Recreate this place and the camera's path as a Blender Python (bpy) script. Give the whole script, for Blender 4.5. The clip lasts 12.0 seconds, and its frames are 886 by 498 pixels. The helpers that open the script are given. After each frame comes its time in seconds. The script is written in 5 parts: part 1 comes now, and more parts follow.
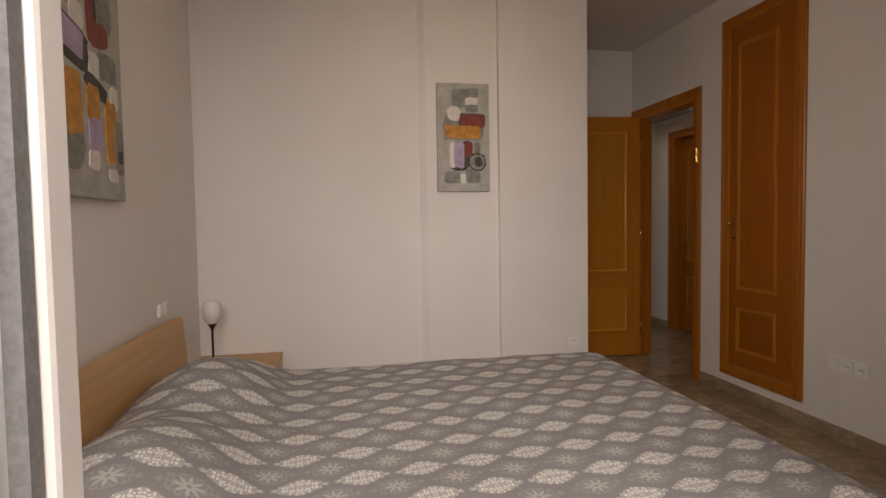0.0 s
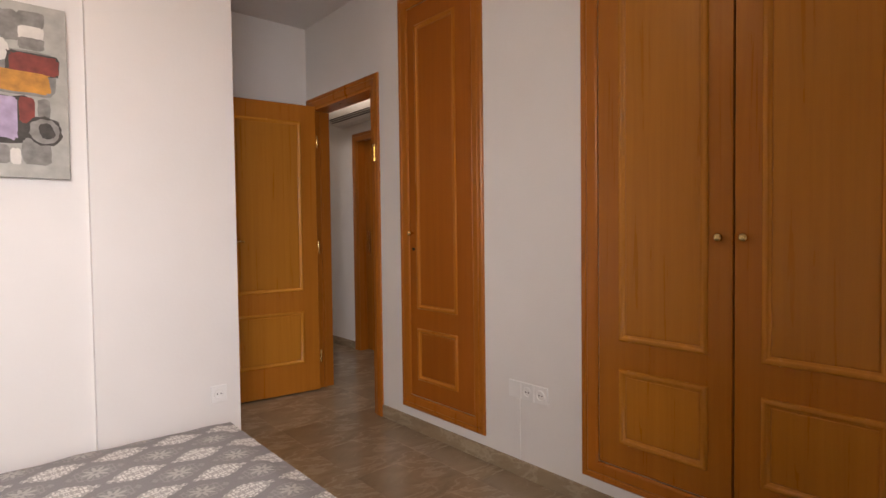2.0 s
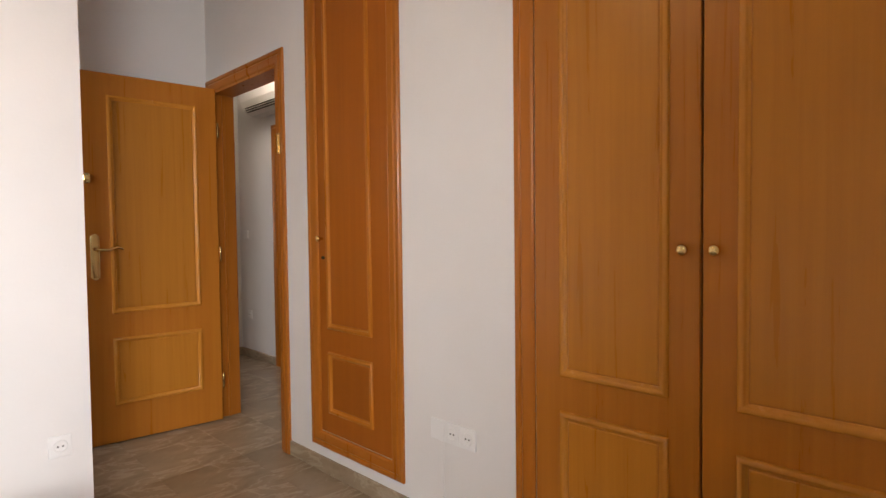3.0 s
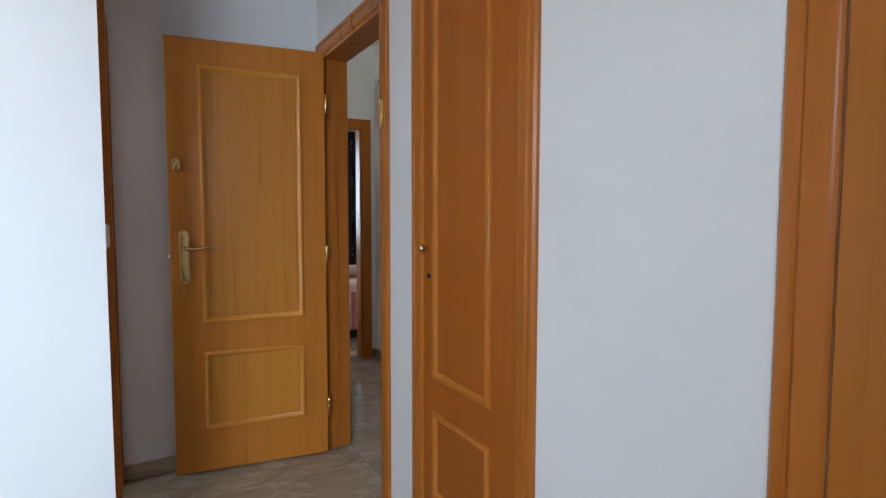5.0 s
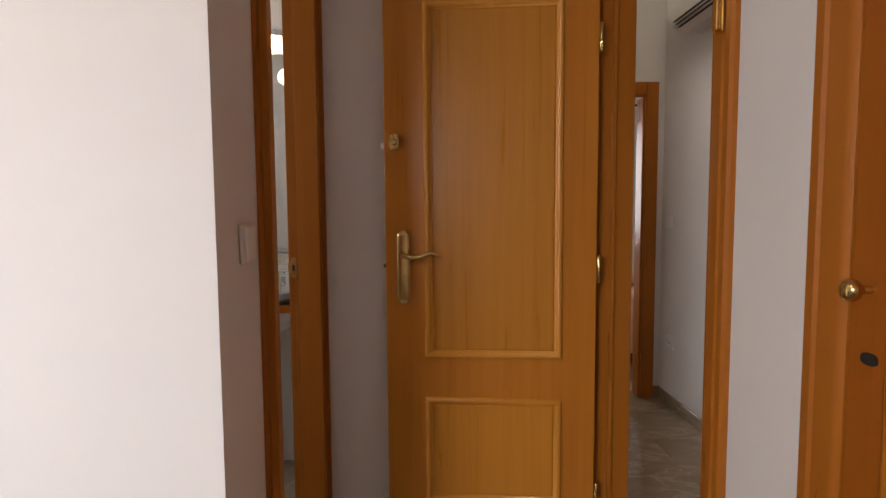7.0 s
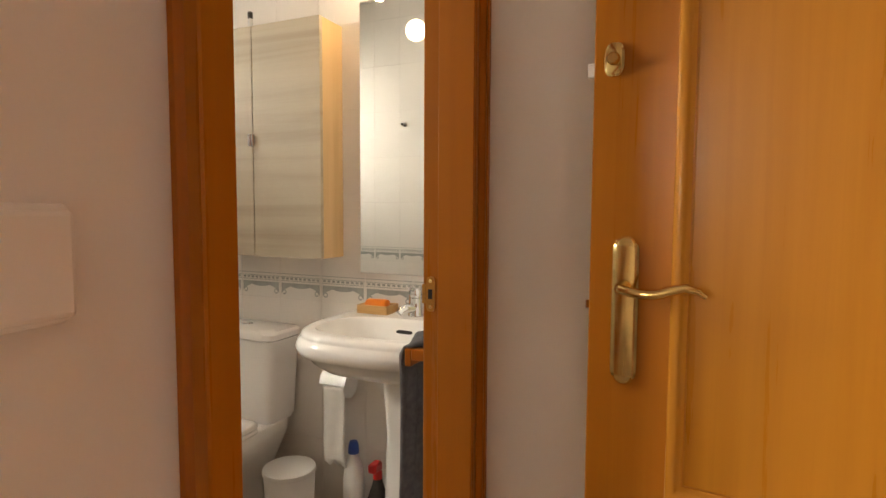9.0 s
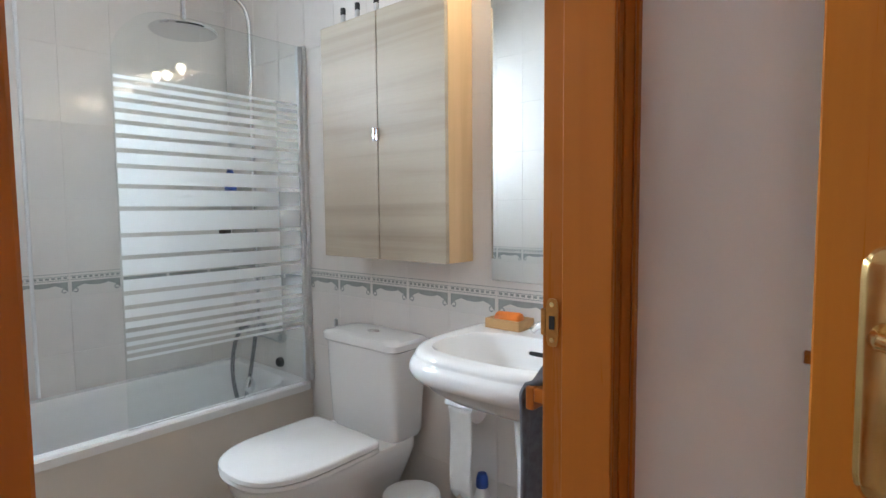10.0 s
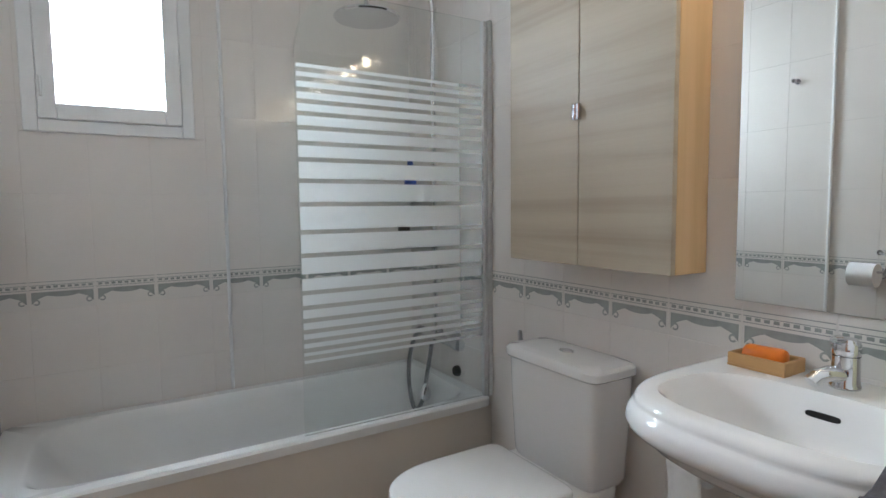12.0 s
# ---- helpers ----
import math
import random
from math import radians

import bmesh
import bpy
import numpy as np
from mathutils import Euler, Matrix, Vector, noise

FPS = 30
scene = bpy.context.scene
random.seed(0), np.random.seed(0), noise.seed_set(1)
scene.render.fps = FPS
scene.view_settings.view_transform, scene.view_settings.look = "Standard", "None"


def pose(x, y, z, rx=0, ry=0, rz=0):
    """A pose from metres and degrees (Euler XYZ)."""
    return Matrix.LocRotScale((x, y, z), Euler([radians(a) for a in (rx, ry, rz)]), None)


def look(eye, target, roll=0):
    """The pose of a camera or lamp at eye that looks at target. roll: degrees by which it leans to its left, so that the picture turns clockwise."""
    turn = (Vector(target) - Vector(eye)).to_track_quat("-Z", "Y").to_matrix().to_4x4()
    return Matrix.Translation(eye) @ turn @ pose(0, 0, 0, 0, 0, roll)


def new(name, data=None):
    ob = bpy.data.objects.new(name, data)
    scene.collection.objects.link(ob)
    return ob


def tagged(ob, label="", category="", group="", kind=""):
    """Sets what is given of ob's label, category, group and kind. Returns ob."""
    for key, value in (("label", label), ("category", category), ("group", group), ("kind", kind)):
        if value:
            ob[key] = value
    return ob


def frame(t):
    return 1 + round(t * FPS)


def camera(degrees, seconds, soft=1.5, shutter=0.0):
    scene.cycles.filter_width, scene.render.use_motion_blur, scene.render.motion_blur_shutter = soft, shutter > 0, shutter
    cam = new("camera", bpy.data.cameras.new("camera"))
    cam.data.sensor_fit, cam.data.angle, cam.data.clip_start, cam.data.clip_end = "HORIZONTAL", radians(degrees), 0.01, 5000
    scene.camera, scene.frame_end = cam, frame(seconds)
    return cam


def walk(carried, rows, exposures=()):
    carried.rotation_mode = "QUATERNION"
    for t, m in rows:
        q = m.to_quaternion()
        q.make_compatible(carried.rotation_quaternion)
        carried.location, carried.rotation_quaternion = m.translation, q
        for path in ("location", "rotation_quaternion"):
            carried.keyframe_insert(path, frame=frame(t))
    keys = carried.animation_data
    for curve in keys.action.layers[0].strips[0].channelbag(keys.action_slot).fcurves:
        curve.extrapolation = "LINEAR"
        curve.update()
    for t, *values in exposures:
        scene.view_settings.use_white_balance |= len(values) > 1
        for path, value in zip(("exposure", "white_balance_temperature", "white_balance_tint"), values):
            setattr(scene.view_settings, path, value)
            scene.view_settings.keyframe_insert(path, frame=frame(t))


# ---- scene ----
cam = camera(78.1, 12.0)
PATH = [
    (0, (-0.623, -0.381, 1.159), (-0.254, 1.583, 1.066), -0.9),
    (0.5, (-0.475, -0.054, 1.142), (-0.052, 1.899, 1.051), -0.3),
    (1, (-0.353, 0.1, 1.165), (0.456, 1.928, 1.087), -0.9),
    (1.5, (-0.19, 0.196, 1.122), (0.91, 1.865, 1.061), -0.5),
    (2, (0.011, 0.327, 1.129), (1.316, 1.841, 1.067), -0.7),
    (2.5, (0.226, 0.457, 1.118), (1.647, 1.863, 1.057), -0.9),
    (2.7, (0.302, 0.515, 1.133), (1.762, 1.881, 1.073), -0.8),
    (3.5, (0.655, 0.612, 1.185), (2.015, 2.072, 1.09), -0.2),
    (4.3, (0.9, 0.878, 1.233), (2.151, 2.434, 1.109), 0.4),
    (4.5, (0.959, 0.975, 1.231), (2.135, 2.588, 1.106), 0.6),
    (5, (1.069, 1.18, 1.241), (2.036, 2.926, 1.109), 0.1),
    (5.5, (1.174, 1.399, 1.237), (1.88, 3.265, 1.098), 0.3),
    (6, (1.253, 1.607, 1.236), (1.673, 3.557, 1.091), -0.0),
    (6.5, (1.292, 1.87, 1.234), (1.509, 3.853, 1.085), 0.0),
    (7, (1.326, 2.088, 1.233), (1.382, 4.081, 1.086), -0.4),
    (7.2, (1.325, 2.192, 1.224), (1.335, 4.187, 1.077), -0.7),
    (8.8, (1.353, 2.917, 1.196), (0.624, 4.775, 1.075), 0.6),
    (9, (1.33, 2.978, 1.202), (0.528, 4.805, 1.065), 0.3),
    (9.5, (1.284, 3.139, 1.207), (0.252, 4.846, 1.06), -0.3),
    (10, (1.256, 3.275, 1.2), (-0.041, 4.793, 1.058), -0.5),
    (10.5, (1.18, 3.322, 1.187), (-0.271, 4.692, 1.049), -0.3),
    (11, (1.086, 3.39, 1.193), (-0.475, 4.632, 1.05), -0.3),
    (11.5, (1.017, 3.444, 1.2), (-0.627, 4.573, 1.051), -0.5),
    (12, (0.975, 3.443, 1.2), (-0.727, 4.482, 1.048), -0.6),
]
walk(cam, [(t, look(eye, aim, roll)) for t, eye, aim, roll in PATH],
     exposures=[(0.0, -2.05, 8200, 18), (0.6, -2.0, 7900, 21), (1.2, -1.42, 7500, 20), (2.0, -1.0, 7300, 20), (2.7, -0.58, 7200, 18), (4.3, -0.42, 5050, -5), (5.1, -0.58, 5300, 3), (5.5, -0.65, 5500, 7), (6.5, -0.78, 6300, 12),
                (7.2, -0.75, 7100, 16), (8.8, 0.05, 8800, 14), (9.3, 0.08, 7800, 11), (9.9, 0.25, 6000, 8), (10.5, 0.3, 5300, 6), (12.0, -0.2, 5900, 8)])

# ---- world and light ----
world = bpy.data.worlds.new("sky")
scene.world = world
world.use_nodes = True
wn = world.node_tree
sky = wn.nodes.new("ShaderNodeTexSky")
sky.sky_type, sky.sun_disc = "NISHITA", False
sky.sun_elevation, sky.sun_rotation = radians(50), radians(100)
wn.links.new(sky.outputs[0], wn.nodes["Background"].inputs[0])
wn.nodes["Background"].inputs[1].default_value = 0.12
sun = new("sun", bpy.data.lights.new("sun", "SUN"))
sun.data.energy, sun.data.angle, sun.data.color = 2.0, radians(0.5), (1.0, 0.94, 0.86)
sun.matrix_world = look((0, 0, 6), (-1.2, 0.15, 4.4))


def area_light(name, eye, aim, w, h, power, colour, spread=180):
    lamp = new(name, bpy.data.lights.new(name, "AREA"))
    lamp.data.shape, lamp.data.size, lamp.data.size_y = "RECTANGLE", w, h
    lamp.data.energy, lamp.data.color = power, colour
    lamp.data.spread = radians(spread)
    lamp.matrix_world = look(eye, aim)
    return lamp


def point_light(name, place, power, colour, radius):
    lamp = new(name, bpy.data.lights.new(name, "POINT"))
    lamp.data.energy, lamp.data.color, lamp.data.shadow_soft_size = power, colour, radius
    lamp.location = place
    return lamp


area_light("balcony_daylight", (-0.75, -1.40, 2.0), (0.25, 1.2, 1.05), 2.2, 1.0, 300, (0.92, 0.95, 1.0), 150)
area_light("bath_window_daylight", (-1.62, 3.465, 1.85), (0, 3.85, 1.1), 0.4, 0.62, 40, (0.86, 0.93, 1.0), 145)
area_light("far_room_daylight", (2.0, 8.15, 1.5), (2.7, 6, 0.8), 1.0, 1.2, 45, (0.97, 0.98, 1.0))

# ---- materials ----


def mat_new(name, rough=0.5, metal=0.0, colour=(0.8, 0.8, 0.8)):
    m = bpy.data.materials.new(name)
    m.use_nodes = True
    b = m.node_tree.nodes["Principled BSDF"]
    b.inputs["Base Color"].default_value = (*colour, 1)
    b.inputs["Roughness"].default_value = rough
    b.inputs["Metallic"].default_value = metal
    return m, m.node_tree, b


def coords(nt, scale, rot=(0, 0, 0)):
    tc = nt.nodes.new("ShaderNodeTexCoord")
    mp = nt.nodes.new("ShaderNodeMapping")
    mp.inputs["Scale"].default_value = scale
    mp.inputs["Rotation"].default_value = rot
    nt.links.new(tc.outputs["Object"], mp.inputs[0])
    return mp.outputs[0]


def noise_node(nt, vec, scale, detail=4.0, rough=0.55, dist=0.0):
    n = nt.nodes.new("ShaderNodeTexNoise")
    n.inputs["Scale"].default_value = scale
    n.inputs["Detail"].default_value = detail
    n.inputs["Roughness"].default_value = rough
    n.inputs["Distortion"].default_value = dist
    nt.links.new(vec, n.inputs["Vector"])
    return n.outputs["Fac"]


def ramp(nt, fac, stops):
    r = nt.nodes.new("ShaderNodeValToRGB")
    while len(r.color_ramp.elements) < len(stops):
        r.color_ramp.elements.new(0.5)
    for e, (p, c) in zip(r.color_ramp.elements, stops):
        e.position, e.color = p, (*c, 1)
    nt.links.new(fac, r.inputs[0])
    return r.outputs[0]


def mix(nt, fac, a, b, mode="MIX"):
    m = nt.nodes.new("ShaderNodeMix")
    m.data_type, m.blend_type = "RGBA", mode
    if isinstance(fac, float):
        m.inputs[0].default_value = fac
    else:
        nt.links.new(fac, m.inputs[0])
    for sock, v in ((m.inputs[6], a), (m.inputs[7], b)):
        if isinstance(v, tuple):
            sock.default_value = (*v, 1)
        else:
            nt.links.new(v, sock)
    return m.outputs[2]


def math_node(nt, op, a, b=0.0, c=0.0):
    n = nt.nodes.new("ShaderNodeMath")
    n.operation = op
    for sock, v in zip(n.inputs, (a, b, c)):
        if isinstance(v, (int, float)):
            sock.default_value = v
        else:
            nt.links.new(v, sock)
    return n.outputs[0]


def bump(nt, bsdf, height, strength, distance=0.002):
    b = nt.nodes.new("ShaderNodeBump")
    b.inputs["Strength"].default_value = strength
    b.inputs["Distance"].default_value = distance
    nt.links.new(height, b.inputs["Height"])
    nt.links.new(b.outputs[0], bsdf.inputs["Normal"])


def plaster(name, colour, dark):
    m, nt, b = mat_new(name, 0.75)
    v = coords(nt, (1, 1, 1))
    big = noise_node(nt, v, 1.3, 3)
    nt.links.new(ramp(nt, big, [(0.3, dark), (0.7, colour)]), b.inputs["Base Color"])
    bump(nt, b, noise_node(nt, v, 60, 5), 0.12, 0.003)
    return m


def wood(name, light, mid, dark, rough=0.33, along="z", fine=1.0, tilt=0):
    m, nt, b = mat_new(name, rough)
    b.inputs["Specular IOR Level"].default_value = 0.25
    k = {"x": (1.1, 34, 34), "y": (34, 1.1, 34), "z": (34, 34, 1.1)}[along]
    v = coords(nt, tuple(c * fine for c in k), (0, radians(tilt), 0))
    info = nt.nodes.new("ShaderNodeObjectInfo")
    grain = noise_node(nt, v, 1.0, 6, 0.62, 0.6)
    k2 = {"x": (0.5, 5, 5), "y": (5, 0.5, 5), "z": (5, 5, 0.5)}[along]
    broad = noise_node(nt, coords(nt, k2), 1.0, 3, 0.5, 1.2)
    col = ramp(nt, grain, [(0.28, dark), (0.5, mid), (0.72, light)])
    col2 = mix(nt, math_node(nt, "MULTIPLY", broad, 0.55), col, mid)
    hsv = nt.nodes.new("ShaderNodeHueSaturation")
    nt.links.new(math_node(nt, "MULTIPLY_ADD", info.outputs["Random"], 0.14, 0.93), hsv.inputs["Value"])
    nt.links.new(col2, hsv.inputs["Color"])
    nt.links.new(hsv.outputs[0], b.inputs["Base Color"])
    nt.links.new(math_node(nt, "MULTIPLY_ADD", grain, 0.2, rough - 0.1), b.inputs["Roughness"])
    bump(nt, b, grain, 0.05, 0.001)
    return m


def plain(name, colour, rough=0.5, metal=0.0, vary=0.06, scale=8.0, bumpy=0.0):
    m, nt, b = mat_new(name, rough, metal, colour)
    v = coords(nt, (1, 1, 1))
    n = noise_node(nt, v, scale, 4)
    lo = tuple(max(0.0, c * (1 - vary)) for c in colour)
    hi = tuple(min(1.0, c * (1 + vary)) for c in colour)
    nt.links.new(ramp(nt, n, [(0.3, lo), (0.7, hi)]), b.inputs["Base Color"])
    nt.links.new(math_node(nt, "MULTIPLY_ADD", n, 0.12, max(0.0, rough - 0.06)), b.inputs["Roughness"])
    if bumpy:
        bump(nt, b, noise_node(nt, v, scale * 20, 4), bumpy, 0.002)
    return m


def marble(name):
    m, nt, b = mat_new(name, 0.16)
    v = coords(nt, (1, 1, 1))
    warp = noise_node(nt, coords(nt, (1.0, 1.0, 1.9), (0, 0.6, 0)), 1.7, 5, 0.55, 1.2)
    veins = noise_node(nt, coords(nt, (1.0, 1.0, 2.2), (0, 0.6, 0)), 2.4, 7, 0.6, 1.6)
    c1 = ramp(nt, warp, [(0.3, (0.20, 0.145, 0.09)), (0.5, (0.30, 0.225, 0.145)), (0.7, (0.40, 0.315, 0.215))])
    c2 = ramp(nt, veins, [(0.35, (0.23, 0.165, 0.105)), (0.5, (0.33, 0.255, 0.17)), (0.535, (0.47, 0.395, 0.29)), (0.58, (0.30, 0.23, 0.15))])
    info = nt.nodes.new("ShaderNodeObjectInfo")
    hsv = nt.nodes.new("ShaderNodeHueSaturation")
    nt.links.new(math_node(nt, "MULTIPLY_ADD", info.outputs["Random"], 0.08, 0.96), hsv.inputs["Value"])
    nt.links.new(mix(nt, 0.5, c1, c2), hsv.inputs["Color"])
    nt.links.new(hsv.outputs[0], b.inputs["Base Color"])
    nt.links.new(math_node(nt, "MULTIPLY_ADD", veins, 0.15, 0.12), b.inputs["Roughness"])
    return m


def glass_mat(name, tint=(0.975, 0.99, 0.985)):
    m = bpy.data.materials.new(name)
    m.use_nodes = True
    nt = m.node_tree
    nt.nodes.clear()
    out = nt.nodes.new("ShaderNodeOutputMaterial")
    mx = nt.nodes.new("ShaderNodeMixShader")
    tr = nt.nodes.new("ShaderNodeBsdfTransparent")
    gl = nt.nodes.new("ShaderNodeBsdfGlossy")
    fr = nt.nodes.new("ShaderNodeFresnel")
    fr.inputs[0].default_value = 1.45
    tr.inputs[0].default_value = (*tint, 1)
    gl.inputs["Roughness"].default_value = 0.01
    nt.links.new(fr.outputs[0], mx.inputs[0])
    nt.links.new(tr.outputs[0], mx.inputs[1])
    nt.links.new(gl.outputs[0], mx.inputs[2])
    nt.links.new(mx.outputs[0], out.inputs[0])
    return m


def glow(name, colour, power):
    m, nt, b = mat_new(name, 0.4, 0, colour)
    b.inputs["Emission Color"].default_value = (*colour, 1)
    b.inputs["Emission Strength"].default_value = power
    return m


def quilt(name):
    m, nt, b = mat_new(name, 0.9)
    tc = nt.nodes.new("ShaderNodeTexCoord")
    sep = nt.nodes.new("ShaderNodeSeparateXYZ")
    nt.links.new(tc.outputs["UV"], sep.inputs[0])
    STEP = 0.162
    mn = lambda op, a, b_=0.0, c=0.0: math_node(nt, op, a, b_, c)
    du, dv = mn("ADD", sep.outputs[0], 0.59), mn("ADD", sep.outputs[1], -1.216)
    across = mn("DIVIDE", mn("MULTIPLY_ADD", dv, 0.068, du), STEP)
    along = mn("DIVIDE", mn("MULTIPLY_ADD", du, -0.1175, dv), STEP)

    def cell(off):
        u = mn("SUBTRACT", mn("FRACT", mn("ADD", across, 0.5 + off)), 0.5)
        v = mn("SUBTRACT", mn("FRACT", mn("ADD", along, 0.5 + off)), 0.5)
        return mn("ABSOLUTE", mn("MULTIPLY", u, STEP)), mn("ABSOLUTE", mn("MULTIPLY", v, STEP))

    def lens(u, v, half_long, half_wide, wave):
        w = mn("MULTIPLY", mn("POWER", mn("COSINE", mn("MINIMUM", mn("MULTIPLY", u, 1.5708 / half_long), 1.5708)), 0.8), half_wide)
        edge = mn("MULTIPLY_ADD", mn("SINE", mn("MULTIPLY", u, 290)), wave, w)
        return mn("MULTIPLY", mn("LESS_THAN", v, edge), mn("LESS_THAN", u, half_long))

    def filigree(u, v, scale, cut):
        cb = nt.nodes.new("ShaderNodeCombineXYZ")
        nt.links.new(u, cb.inputs[0])
        nt.links.new(v, cb.inputs[1])
        vor = nt.nodes.new("ShaderNodeTexVoronoi")
        vor.feature = "DISTANCE_TO_EDGE"
        vor.inputs["Scale"].default_value = scale
        nt.links.new(cb.outputs[0], vor.inputs["Vector"])
        return mn("GREATER_THAN", vor.outputs["Distance"], cut)

    u, v = cell(0.0)
    loop_end = mn("SQRT", mn("ADD", mn("POWER", mn("SUBTRACT", u, 0.067), 2.0), mn("MULTIPLY", v, v)))
    tips = mn("LESS_THAN", mn("ABSOLUTE", mn("SUBTRACT", loop_end, 0.0055)), 0.0022)
    masks = mn("MAXIMUM", lens(u, v, 0.066, 0.0405, 0.0022), tips)
    lace = filigree(u, v, 88.0, 0.13)
    u, v = cell(0.5)
    pads = lens(u, v, 0.070, 0.043, 0.0)
    r = mn("SQRT", mn("ADD", mn("MULTIPLY", u, u), mn("MULTIPLY", v, v)))
    petal = mn("LESS_THAN", r, mn("MULTIPLY_ADD", mn("COSINE", mn("MULTIPLY", mn("ARCTAN2", v, u), 8.0)), 0.011, 0.023))
    petal = mn("MULTIPLY", petal, mn("GREATER_THAN", r, 0.006))
    ringlets = mn("MULTIPLY", pads, mn("SUBTRACT", 1.0, filigree(u, v, 70.0, 0.12)))
    thread = noise_node(nt, tc.outputs["UV"], 400, 2)
    base = ramp(nt, thread, [(0.3, (0.225, 0.22, 0.227)), (0.7, (0.29, 0.285, 0.292))])
    col = mix(nt, mn("MULTIPLY", pads, 0.35), base, (0.27, 0.268, 0.27))
    col = mix(nt, mn("MULTIPLY", ringlets, 0.55), col, (0.38, 0.375, 0.37))
    col = mix(nt, mn("MULTIPLY", petal, 0.7), col, (0.52, 0.51, 0.50))
    light_c = mix(nt, lace, (0.40, 0.395, 0.39), (0.74, 0.73, 0.715))
    col = mix(nt, masks, col, light_c)
    nt.links.new(col, b.inputs["Base Color"])
    bump(nt, b, thread, 0.2, 0.001)
    return m


WALL = plaster("white_wall_paint", (0.80, 0.785, 0.77), (0.745, 0.73, 0.71))
CEIL = plaster("ceiling_paint", (0.8, 0.79, 0.77), (0.76, 0.745, 0.72))
OAK = wood("varnished_oak_veneer", (0.455, 0.163, 0.020), (0.415, 0.143, 0.0165), (0.37, 0.120, 0.0135), 0.30)
OAK_GOLD = wood("golden_oak_panel", (0.49, 0.195, 0.024), (0.445, 0.170, 0.0195), (0.395, 0.143, 0.0155), 0.30)
# darker, redder oak; on the closet a difference in varnish sheen is baked in
OAK_RED = wood("reddish_oak_tone", (0.36, 0.107, 0.0115), (0.33, 0.094, 0.0098), (0.295, 0.081, 0.0085), 0.36)
# paler oak; part of the tone is light caught by the raised edges
MOULDING = wood("pale_moulding_with_edge_light", (0.56, 0.235, 0.036), (0.52, 0.21, 0.030), (0.47, 0.18, 0.024), 0.24, "z", 0.7)
OAK_TRIM = wood("varnished_oak_trim", (0.42, 0.137, 0.016), (0.395, 0.127, 0.0148), (0.365, 0.114, 0.013), 0.30, "z", 0.7)
BEECH = wood("light_beech", (0.62, 0.39, 0.19), (0.55, 0.33, 0.15), (0.47, 0.27, 0.115), 0.42, "y")
MARBLE = marble("polished_brown_marble")
GROUT = plain("floor_grout", (0.27, 0.21, 0.15), 0.5)
BRASS = plain("aged_brass", (0.72, 0.53, 0.23), 0.2, 1.0, 0.12, 30)
CHROME = plain("chrome", (0.72, 0.73, 0.75), 0.08, 1.0, 0.02)
STEEL = plain("dull_steel", (0.55, 0.55, 0.55), 0.3, 1.0)
PVC = plain("white_plastic", (0.8, 0.8, 0.79), 0.35, 0, 0.03)
PVC_GREY = plain("grey_brush_seal", (0.22, 0.22, 0.23), 0.9, 0, 0.2, 200, 0.6)
# near-black for dark parts; also paints the shade in holes and door gaps
DARK = plain("dark_parts_and_gap_shade", (0.02, 0.018, 0.016), 0.8)
QUILT = quilt("grey_printed_quilt")
GLASS = glass_mat("clear_glass")
TILE_OUT = plain("terracotta_tile", (0.36, 0.17, 0.10), 0.7, 0, 0.2, 5, 0.2)

# ---- building helpers ----


def thing(name, place, label, category, group="", kind=""):
    ob = new(name)
    ob.empty_display_size = 0.1
    ob.location = place
    return tagged(ob, label, category, group, kind)


def part(name, bm, material, parent=None, label="", smooth=False):
    me = bpy.data.meshes.new(name)
    bm.normal_update()
    bm.to_mesh(me)
    bm.free()
    me.materials.append(material)
    if smooth:
        me.polygons.foreach_set("use_smooth", [True] * len(me.polygons))
        me.set_sharp_from_angle(angle=radians(38))
    ob = new(name, me)
    if parent:
        ob.parent = parent
    return tagged(ob, label)


def struct(name, bm, material, label, category, smooth=False):
    return tagged(part(name, bm, material, None, "", smooth), label, category, "", "structure")


def box(bm, x0, x1, y0, y1, z0, z1, bev=0.0, seg=1):
    vs = [bm.verts.new((x, y, z)) for x in (x0, x1) for y in (y0, y1) for z in (z0, z1)]
    fs = [bm.faces.new([vs[i] for i in f]) for f in
          ((0, 1, 3, 2), (4, 6, 7, 5), (0, 4, 5, 1), (2, 3, 7, 6), (0, 2, 6, 4), (1, 5, 7, 3))]
    if bev:
        es = list({e for f in fs for e in f.edges})
        bmesh.ops.bevel(bm, geom=es, offset=bev, segments=seg, profile=0.5, affect="EDGES", clamp_overlap=True)
    return vs


def boxes(*rows, bev=0.0):
    bm = bmesh.new()
    for r in rows:
        box(bm, *r, bev=bev)
    return bm


def loft(bm, rings, cap0=True, cap1=True, closed=True):
    rows = [[bm.verts.new(p) for p in ring] for ring in rings]
    n = len(rows[0])
    for a, b in zip(rows, rows[1:]):
        for i in range(n if closed else n - 1):
            j = (i + 1) % n
            bm.faces.new((a[i], a[j], b[j], b[i]))
    if cap0:
        bm.faces.new(rows[0][::-1])
    if cap1:
        bm.faces.new(rows[-1])
    return rows


def ring(cx, cy, z, rx, ry, n=32, power=2.0, a0=0.0):
    pts = []
    for i in range(n):
        a = a0 + 2 * math.pi * i / n
        c, s = math.cos(a), math.sin(a)
        pts.append((cx + rx * math.copysign(abs(c) ** (2 / power), c), cy + ry * math.copysign(abs(s) ** (2 / power), s), z))
    return pts


